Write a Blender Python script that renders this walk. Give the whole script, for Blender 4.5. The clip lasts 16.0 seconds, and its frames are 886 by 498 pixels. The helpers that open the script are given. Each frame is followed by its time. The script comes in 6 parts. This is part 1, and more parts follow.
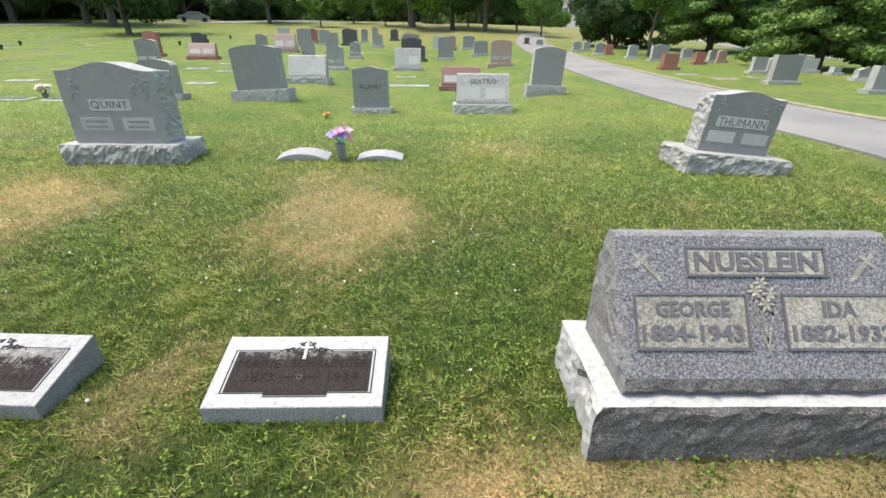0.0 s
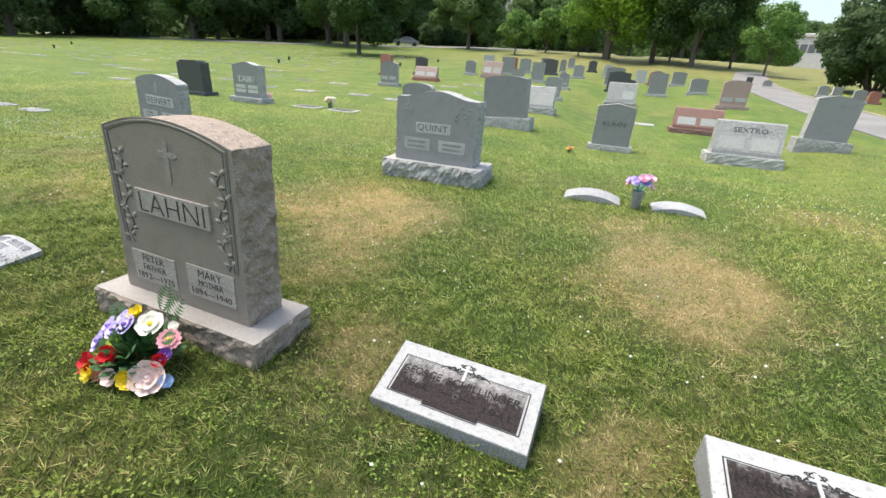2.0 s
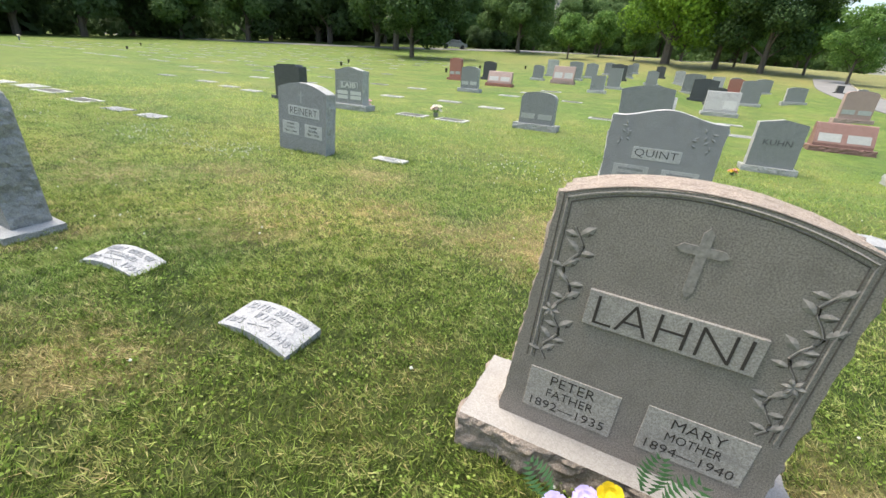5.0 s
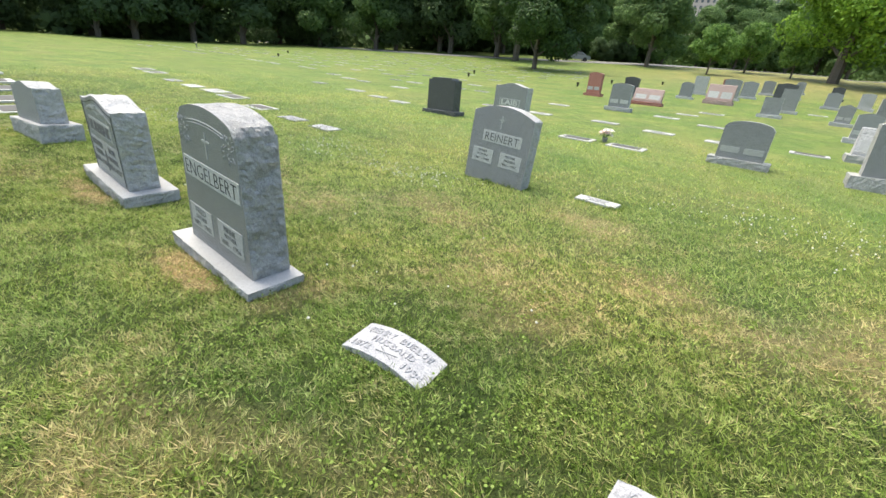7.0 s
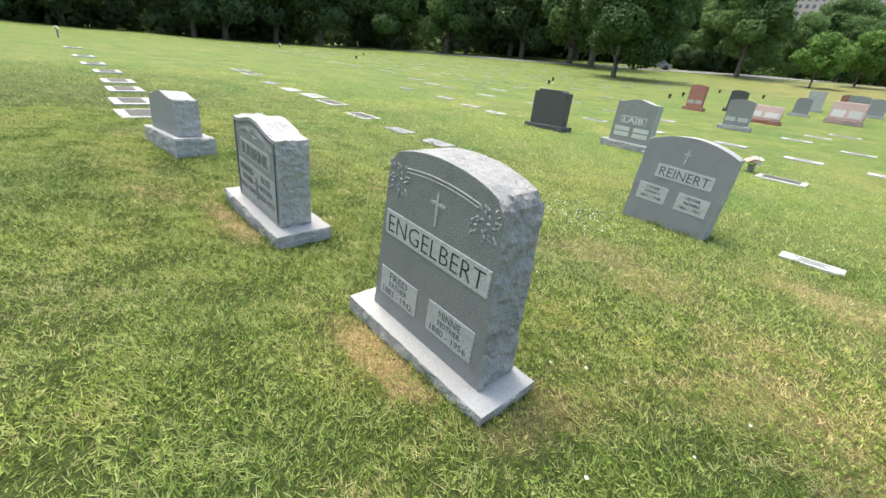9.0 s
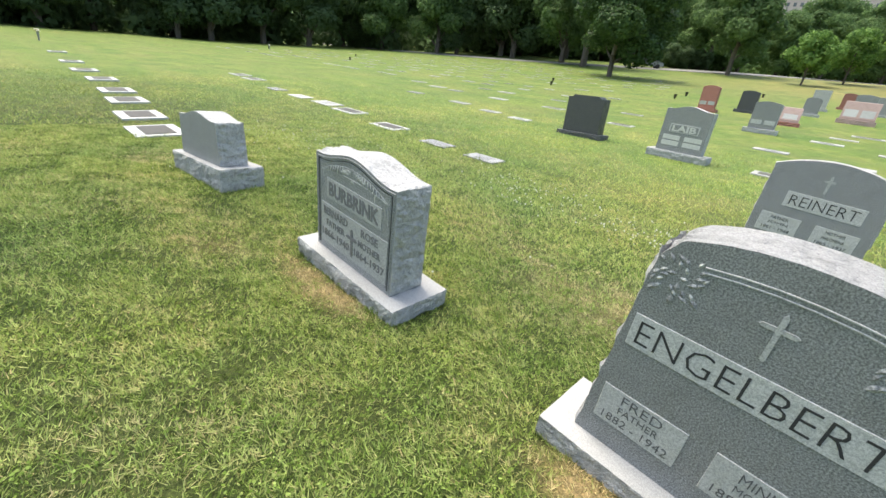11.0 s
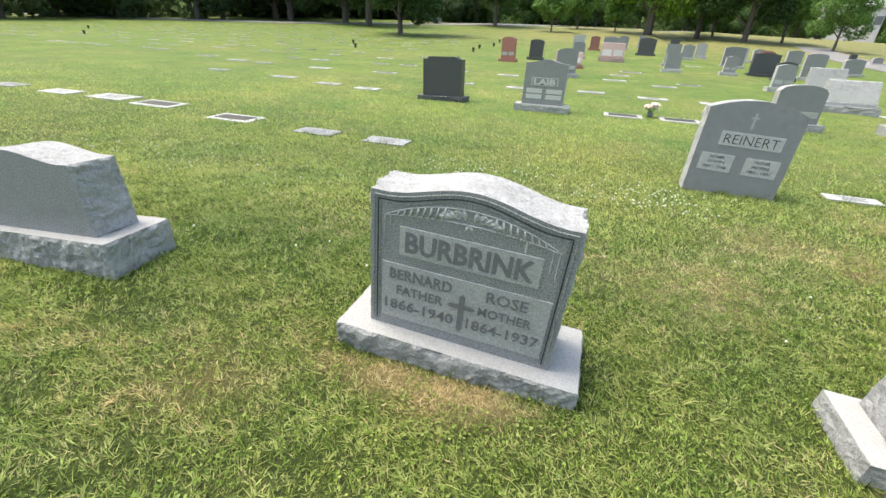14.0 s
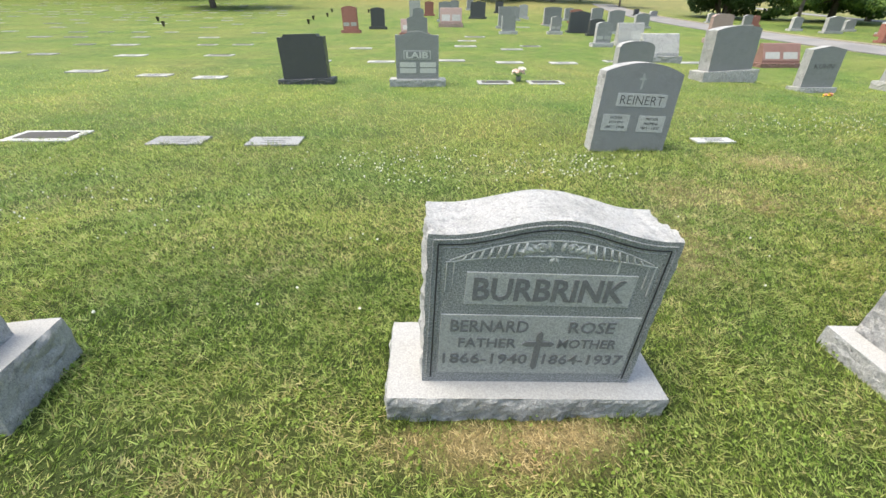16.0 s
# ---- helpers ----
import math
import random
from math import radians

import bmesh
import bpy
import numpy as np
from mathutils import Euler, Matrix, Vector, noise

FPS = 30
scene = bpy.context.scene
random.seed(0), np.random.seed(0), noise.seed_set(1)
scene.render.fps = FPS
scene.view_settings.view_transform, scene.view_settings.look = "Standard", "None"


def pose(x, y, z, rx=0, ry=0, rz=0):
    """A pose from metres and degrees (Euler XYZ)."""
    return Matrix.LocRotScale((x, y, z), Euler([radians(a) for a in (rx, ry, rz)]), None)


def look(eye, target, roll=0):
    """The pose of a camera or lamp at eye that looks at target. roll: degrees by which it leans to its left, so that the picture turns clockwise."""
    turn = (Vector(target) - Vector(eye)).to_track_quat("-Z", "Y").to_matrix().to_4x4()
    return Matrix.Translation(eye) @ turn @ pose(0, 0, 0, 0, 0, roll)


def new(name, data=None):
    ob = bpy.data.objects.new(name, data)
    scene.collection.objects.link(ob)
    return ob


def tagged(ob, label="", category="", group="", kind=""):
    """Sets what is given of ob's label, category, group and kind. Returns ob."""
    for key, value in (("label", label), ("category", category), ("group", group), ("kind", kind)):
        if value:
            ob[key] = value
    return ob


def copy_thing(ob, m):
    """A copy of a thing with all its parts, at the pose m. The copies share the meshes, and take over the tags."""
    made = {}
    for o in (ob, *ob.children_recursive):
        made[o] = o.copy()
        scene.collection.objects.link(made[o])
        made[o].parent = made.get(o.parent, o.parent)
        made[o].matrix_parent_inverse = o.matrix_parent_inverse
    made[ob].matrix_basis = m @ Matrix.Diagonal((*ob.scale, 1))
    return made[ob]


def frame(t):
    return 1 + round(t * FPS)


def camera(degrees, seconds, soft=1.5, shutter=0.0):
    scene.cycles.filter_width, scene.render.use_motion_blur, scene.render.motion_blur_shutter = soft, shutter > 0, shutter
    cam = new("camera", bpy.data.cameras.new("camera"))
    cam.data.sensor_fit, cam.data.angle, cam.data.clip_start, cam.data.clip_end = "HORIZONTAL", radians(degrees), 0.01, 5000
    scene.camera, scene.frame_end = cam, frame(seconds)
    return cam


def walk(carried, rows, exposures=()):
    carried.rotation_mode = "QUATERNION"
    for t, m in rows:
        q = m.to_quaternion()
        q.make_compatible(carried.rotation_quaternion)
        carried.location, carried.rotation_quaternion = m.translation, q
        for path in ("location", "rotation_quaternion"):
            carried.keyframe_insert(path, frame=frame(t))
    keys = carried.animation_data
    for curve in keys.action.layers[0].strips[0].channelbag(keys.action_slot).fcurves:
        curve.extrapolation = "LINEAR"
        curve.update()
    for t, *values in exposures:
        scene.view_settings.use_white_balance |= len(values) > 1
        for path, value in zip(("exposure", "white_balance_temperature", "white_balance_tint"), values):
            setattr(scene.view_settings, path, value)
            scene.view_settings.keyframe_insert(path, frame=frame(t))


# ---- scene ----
cam = camera(93.6, 16.0)
PATH = [
    (0, (1.805, 0.275, 1.31), (1.838, 2.09, 0.47), 0.7),
    (0.5, (1.405, 0.197, 1.389), (1.244, 2.018, 0.578), 1.7),
    (1, (0.968, 0.205, 1.363), (0.613, 2.009, 0.575), 2.9),
    (1.5, (0.581, 0.259, 1.366), (0.06, 2.028, 0.592), 3.7),
    (2, (0.202, 0.261, 1.394), (-0.415, 2.001, 0.625), 4.3),
    (2.5, (-0.1, 0.282, 1.382), (-0.757, 2.007, 0.611), 4.6),
    (3, (-0.462, 0.304, 1.384), (-1.137, 2.023, 0.615), 4.8),
    (5.5, (-2.299, 0.358, 1.358), (-3.109, 2.016, 0.587), 5.0),
    (6, (-2.728, 0.419, 1.36), (-3.65, 2.017, 0.588), 5.8),
    (6.5, (-3.161, 0.47, 1.358), (-4.186, 2.003, 0.584), 6.5),
    (7, (-3.559, 0.441, 1.394), (-4.668, 1.915, 0.621), 6.6),
    (7.5, (-3.955, 0.384, 1.368), (-5.127, 1.807, 0.593), 7.2),
    (8, (-4.273, 0.32, 1.411), (-5.507, 1.686, 0.629), 7.6),
    (8.5, (-4.618, 0.265, 1.43), (-5.89, 1.593, 0.644), 7.9),
    (9, (-4.947, 0.3, 1.416), (-6.232, 1.615, 0.628), 8.0),
    (9.5, (-5.264, 0.322, 1.377), (-6.543, 1.644, 0.593), 8.1),
    (10, (-5.577, 0.232, 1.414), (-6.847, 1.562, 0.628), 7.9),
    (12.5, (-7.171, 0.051, 1.43), (-8.248, 1.548, 0.656), 6.6),
    (13, (-7.465, 0.017, 1.424), (-8.401, 1.603, 0.643), 5.8),
    (13.5, (-7.687, 0.009, 1.385), (-8.428, 1.682, 0.579), 4.7),
    (14, (-7.945, 0.015, 1.36), (-8.474, 1.746, 0.51), 3.4),
    (14.5, (-8.171, 0.008, 1.376), (-8.513, 1.764, 0.483), 2.3),
    (15, (-8.355, -0.004, 1.43), (-8.547, 1.761, 0.508), 1.6),
    (15.5, (-8.52, 0.163, 1.406), (-8.569, 1.93, 0.471), 1.0),
    (16, (-8.721, 0.294, 1.432), (-8.641, 2.057, 0.49), 0.3),
]
walk(cam, [(t, look(eye, target, roll)) for t, eye, target, roll in PATH], [(0, 1.05, 6850, 6), (4, 1.14, 6850, 6), (5.5, 1.18, 6850, 6), (9, 1.26, 6850, 6), (14, 1.17, 6850, 6), (16, 1.09, 6850, 6)])

# ---- light ----
world = bpy.data.worlds.new("sky")
scene.world = world
world.use_nodes = True
wn = world.node_tree.nodes
sky = wn.new("ShaderNodeTexSky")
sky.sky_type, sky.sun_disc = "NISHITA", False
sky.sun_elevation, sky.sun_rotation = radians(68), radians(-80)
sky.dust_density, sky.air_density, sky.ozone_density = 4.0, 1.2, 1.0
wn["Background"].inputs["Strength"].default_value = 0.15
world.node_tree.links.new(sky.outputs["Color"], wn["Background"].inputs["Color"])
sun_data = bpy.data.lights.new("sun", "SUN")
sun_data.energy, sun_data.angle, sun_data.color = 1.5, radians(22), (1.0, 0.95, 0.88)
sun = new("sun", sun_data)
SUN_FROM = Vector((-0.38, -0.06, 1.0))
sun.matrix_world = look(SUN_FROM * 50, (0, 0, 0))


# ---- materials ----
def nodes_of(name):
    m = bpy.data.materials.new(name)
    m.use_nodes = True
    return m, m.node_tree.nodes, m.node_tree.links, m.node_tree.nodes["Principled BSDF"]


def ramp(n, stops):
    r = n.new("ShaderNodeValToRGB")
    e = r.color_ramp.elements
    while len(e) < len(stops):
        e.new(0.5)
    for el, (p, c) in zip(e, stops):
        el.position, el.color = p, (*c, 1)
    return r


def noise_node(n, l, vec, scale, detail=4.0, rough=0.55):
    t = n.new("ShaderNodeTexNoise")
    t.inputs["Scale"].default_value, t.inputs["Detail"].default_value, t.inputs["Roughness"].default_value = scale, detail, rough
    l.new(vec, t.inputs["Vector"])
    return t


def mix_node(n, l, fac, a, b, mode="MIX"):
    m = n.new("ShaderNodeMix")
    m.data_type, m.blend_type = "RGBA", mode
    for sock, v in ((m.inputs[0], fac), (m.inputs[6], a), (m.inputs[7], b)):
        if isinstance(v, (int, float)):
            sock.default_value = v
        elif isinstance(v, tuple):
            sock.default_value = (*v, 1)
        else:
            l.new(v, sock)
    return m.outputs[2]


def bump_on(n, l, height, p, strength, dist):
    b = n.new("ShaderNodeBump")
    b.inputs["Strength"].default_value, b.inputs["Distance"].default_value = strength, dist
    l.new(height, b.inputs["Height"])
    l.new(b.outputs["Normal"], p.inputs["Normal"])


def granite(name, dark, mid, light, roughness=0.55, stain=(0.1, 0.1, 0.09), stain_amount=0.35, relief=0.0, grain=150.0):
    """Speckled stone: fine crystals, broad weather stains, some relief and painted chip shade on split faces."""
    m, n, l, p = nodes_of(name)
    at = n.new("ShaderNodeTexCoord").outputs["Object"]
    speck = noise_node(n, l, at, grain, 4.0, 0.85)
    cr = ramp(n, ((0.40, dark), (0.5, mid), (0.6, light)))
    l.new(speck.outputs["Fac"], cr.inputs["Fac"])
    blot = noise_node(n, l, at, 9.0, 6.0, 0.65)
    br = ramp(n, ((0.48, (0, 0, 0)), (0.72, (stain_amount,) * 3)))
    l.new(blot.outputs["Fac"], br.inputs["Fac"])
    col = mix_node(n, l, br.outputs["Color"], cr.outputs["Color"], stain)
    if relief:
        # Grey shadows of the chipped relief, multiplied into the colour
        pit_shade = noise_node(n, l, at, 34.0, 9.0, 0.8)
        pr = ramp(n, ((0.34, (0.6, 0.6, 0.61)), (0.47, (1, 1, 1)), (0.68, (1.12, 1.12, 1.11))))
        l.new(pit_shade.outputs["Fac"], pr.inputs["Fac"])
        col = mix_node(n, l, 1.0, col, pr.outputs["Color"], "MULTIPLY")
    info = n.new("ShaderNodeObjectInfo")
    hsv = n.new("ShaderNodeHueSaturation")
    ma = n.new("ShaderNodeMapRange")
    ma.inputs["To Min"].default_value, ma.inputs["To Max"].default_value = 0.88, 1.12
    l.new(info.outputs["Random"], ma.inputs["Value"])
    l.new(ma.outputs["Result"], hsv.inputs["Value"])
    l.new(col, hsv.inputs["Color"])
    l.new(hsv.outputs["Color"], p.inputs["Base Color"])
    p.inputs["Roughness"].default_value = roughness
    p.inputs["Specular IOR Level"].default_value = 0.35
    rel = noise_node(n, l, at, 21.0 if relief else 260.0, 9.0, 0.68)
    bump_on(n, l, rel.outputs["Fac"], p, 1.0 if relief else 0.12, relief * 1.8 or 0.002)
    return m


def soot_plate(name, level):
    """Pale stone under a ragged sooty crust that has run down from a level along the plate."""
    m, n, l, p = nodes_of(name)
    at = n.new("ShaderNodeTexCoord").outputs["Object"]
    sep = n.new("ShaderNodeSeparateXYZ")
    l.new(at, sep.inputs[0])
    speck, blot = noise_node(n, l, at, 140.0, 4.0, 0.85), noise_node(n, l, at, 11.0, 7.0, 0.7)
    pale = ramp(n, ((0.4, (0.2, 0.19, 0.19)), (0.6, (0.4, 0.39, 0.385))))
    soot = ramp(n, ((0.38, (0.016, 0.013, 0.013)), (0.62, (0.05, 0.041, 0.04))))
    l.new(speck.outputs["Fac"], pale.inputs["Fac"]), l.new(speck.outputs["Fac"], soot.inputs["Fac"])
    h = n.new("ShaderNodeMath")
    h.operation = "MULTIPLY_ADD"
    l.new(sep.outputs["Y"], h.inputs[0])
    h.inputs[1].default_value, h.inputs[2].default_value = 2.2, 0.5 - 2.2 * level
    s = n.new("ShaderNodeMath")
    s.operation = "ADD"
    l.new(h.outputs[0], s.inputs[0]), l.new(blot.outputs["Fac"], s.inputs[1])
    edge = ramp(n, ((0.44, (0, 0, 0)), (0.5, (0.5, 0.5, 0.5)), (0.57, (1, 1, 1))))
    half = n.new("ShaderNodeMath")
    half.operation = "MULTIPLY"
    half.inputs[1].default_value = 0.5
    l.new(s.outputs[0], half.inputs[0]), l.new(half.outputs[0], edge.inputs["Fac"])
    l.new(mix_node(n, l, edge.outputs["Color"], soot.outputs["Color"], pale.outputs["Color"]), p.inputs["Base Color"])
    p.inputs["Roughness"].default_value, p.inputs["Specular IOR Level"].default_value = 0.9, 0.15
    bump_on(n, l, speck.outputs["Fac"], p, 0.2, 0.002)
    return m


def plain(name, col, roughness=0.6, var=0.15, scale=40.0, metallic=0.0):
    m, n, l, p = nodes_of(name)
    at = n.new("ShaderNodeTexCoord").outputs["Object"]
    t = noise_node(n, l, at, scale, 5.0, 0.6)
    cr = ramp(n, ((0.3, tuple(c * (1 - var) for c in col)), (0.7, tuple(min(1, c * (1 + var)) for c in col))))
    l.new(t.outputs["Fac"], cr.inputs["Fac"])
    l.new(cr.outputs["Color"], p.inputs["Base Color"])
    p.inputs["Roughness"].default_value, p.inputs["Metallic"].default_value = roughness, metallic
    bump_on(n, l, t.outputs["Fac"], p, 0.2, 0.002)
    return m


GREY = granite("grey_granite_steeled", (0.105, 0.109, 0.111), (0.242, 0.248, 0.251), (0.41, 0.417, 0.417), 0.5, stain_amount=0.3, grain=165.0)
GREY_ROCK = granite("grey_granite_split", (0.35, 0.351, 0.352), (0.455, 0.456, 0.455), (0.56, 0.557, 0.55), 0.8, (0.21, 0.21, 0.2), 0.5, 0.02)
GREY_SAWN = granite("grey_granite_sawn", (0.31, 0.309, 0.303), (0.38, 0.378, 0.371), (0.46, 0.456, 0.447), 0.75, (0.3, 0.29, 0.26), 0.35)
PANEL = granite("frosted_granite", (0.31, 0.315, 0.31), (0.44, 0.445, 0.435), (0.56, 0.56, 0.545), 0.85, (0.3, 0.3, 0.27), 0.4)
MID = granite("mid_grey_granite", (0.12, 0.124, 0.128), (0.25, 0.256, 0.26), (0.42, 0.425, 0.43), 0.6, stain_amount=0.3)
BROWN = granite("brown_granite_steeled", (0.17, 0.145, 0.124), (0.285, 0.246, 0.213), (0.4, 0.35, 0.307), 0.5, (0.15, 0.13, 0.115), 0.45, grain=190.0)
BROWN_ROCK = granite("brown_granite_split", (0.31, 0.245, 0.2), (0.44, 0.358, 0.3), (0.56, 0.465, 0.395), 0.8, (0.24, 0.19, 0.155), 0.45, 0.016)
BROWN_SAWN = granite("brown_granite_sawn", (0.32, 0.295, 0.275), (0.385, 0.358, 0.335), (0.45, 0.42, 0.395), 0.75, (0.26, 0.235, 0.215), 0.45)
BROWN_PANEL = granite("frosted_brown_granite", (0.28, 0.25, 0.22), (0.4, 0.36, 0.32), (0.52, 0.47, 0.42), 0.85, (0.2, 0.18, 0.16), 0.5)
PURPLE = granite("violet_grey_granite", (0.055, 0.052, 0.062), (0.165, 0.16, 0.18), (0.40, 0.39, 0.41), 0.5, stain_amount=0.15, grain=120.0)
PURPLE_ROCK = granite("dark_split_granite", (0.07, 0.068, 0.07), (0.17, 0.165, 0.165), (0.36, 0.34, 0.33), 0.8, (0.05, 0.05, 0.05), 0.5, 0.018)
VIOLET_ROCK = granite("split_violet_granite", (0.2, 0.197, 0.205), (0.31, 0.306, 0.314), (0.44, 0.437, 0.44), 0.8, (0.1, 0.1, 0.1), 0.4, 0.016)
WORN_PANEL = granite("lichened_panel", (0.13, 0.128, 0.118), (0.28, 0.272, 0.245), (0.42, 0.405, 0.36), 0.9, (0.2, 0.18, 0.13), 0.6, grain=110.0)
WHITE_STONE = granite("white_weathered_stone", (0.36, 0.364, 0.372), (0.41, 0.414, 0.422), (0.46, 0.463, 0.47), 0.8, (0.4, 0.39, 0.36), 0.4, 0.006)
RED = granite("red_granite", (0.2, 0.07, 0.055), (0.34, 0.14, 0.11), (0.46, 0.25, 0.21), 0.45, (0.15, 0.06, 0.05), 0.3)
MAROON = granite("red_brown_granite", (0.17, 0.085, 0.07), (0.27, 0.15, 0.125), (0.37, 0.24, 0.21), 0.5, (0.12, 0.07, 0.06), 0.35)
PINK = granite("pink_granite", (0.3, 0.2, 0.18), (0.42, 0.3, 0.27), (0.55, 0.43, 0.39), 0.55, stain_amount=0.25)
BLACK = granite("black_granite", (0.03, 0.032, 0.035), (0.075, 0.078, 0.083), (0.15, 0.155, 0.16), 0.35, (0.12, 0.12, 0.12), 0.3)
PILLOW = granite("blue_grey_weathered_stone", (0.24, 0.244, 0.258), (0.33, 0.335, 0.35), (0.42, 0.425, 0.438), 0.85, (0.42, 0.42, 0.42), 0.5, 0.005, 110.0)
PILLOW_LETTER = granite("raised_weathered_letter", (0.21, 0.214, 0.228), (0.3, 0.305, 0.32), (0.4, 0.405, 0.42), 0.85, (0.36, 0.36, 0.36), 0.4, 0.003, 110.0)
# Near-black that puts the shade of carved letters into their colour
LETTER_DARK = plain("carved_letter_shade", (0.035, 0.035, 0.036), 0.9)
LETTER_BLACK = plain("sooted_letter", (0.006, 0.005, 0.005), 0.95)
LETTER_GREY = plain("raised_letter_stone", (0.1, 0.1, 0.104), 0.8)
# Panel stone darkened: the raised letters' side shadows are in this colour
LETTER_MID = plain("shaded_granite_letter", (0.165, 0.166, 0.17), 0.8, 0.3, 130.0)
LETTER_VIOLET = plain("raised_violet_letter", (0.115, 0.11, 0.125), 0.7, 0.4, 120.0)
LETTER_LIGHT = plain("frosted_letter_stone", (0.55, 0.55, 0.53), 0.85)
LETTER_BROWN = plain("carved_brown_letter", (0.05, 0.04, 0.033), 0.9)
# Darker brown for the shade beside the carving, given as colour
CARVE_SHADE = plain("carved_brown_shade", (0.115, 0.098, 0.083), 0.9)
CARVE_BROWN = plain("carved_brown_relief", (0.3, 0.268, 0.238), 0.85, 0.25, 90.0)
SOOT = (soot_plate("sooted_plate_low", 0.3), soot_plate("sooted_plate_ragged", 0.235))
BRONZE = plain("weathered_bronze", (0.06, 0.055, 0.045), 0.5, 0.35, 25.0, 0.4)
BARK = plain("bark", (0.12, 0.102, 0.086), 0.95, 0.4, 12.0)
KERB = plain("pale_concrete_edging", (0.3, 0.27, 0.2), 0.9, 0.2, 6.0)


def leaf_material(name, a, b, translucent=0.35):
    m, n, l, p = nodes_of(name)
    geo = n.new("ShaderNodeNewGeometry")
    cr = ramp(n, ((0.0, a), (1.0, b)))
    l.new(geo.outputs["Random Per Island"], cr.inputs["Fac"])
    l.new(cr.outputs["Color"], p.inputs["Base Color"])
    p.inputs["Roughness"].default_value, p.inputs["Specular IOR Level"].default_value = 0.6, 0.2
    tr = n.new("ShaderNodeBsdfTranslucent")
    l.new(cr.outputs["Color"], tr.inputs["Color"])
    mx = n.new("ShaderNodeMixShader")
    mx.inputs[0].default_value = translucent
    l.new(p.outputs[0], mx.inputs[1]), l.new(tr.outputs[0], mx.inputs[2])
    l.new(mx.outputs[0], n["Material Output"].inputs["Surface"])
    return m


LEAF_MAPLE = leaf_material("leaf_maple", (0.105, 0.210, 0.031), (0.315, 0.504, 0.074))
LEAF_WOOD = leaf_material("leaf_woodland", (0.12, 0.2, 0.078), (0.175, 0.275, 0.098), 0.58)
LEAF_DARK = leaf_material("leaf_dark", (0.105, 0.165, 0.078), (0.13, 0.2, 0.09), 0.6)
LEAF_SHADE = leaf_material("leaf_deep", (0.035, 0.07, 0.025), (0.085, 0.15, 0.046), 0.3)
LEAF_BROAD = leaf_material("leaf_broad", (0.1, 0.2, 0.05), (0.22, 0.36, 0.095), 0.45)
NEEDLE = leaf_material("needle", (0.063, 0.126, 0.038), (0.179, 0.273, 0.063), 0.2)


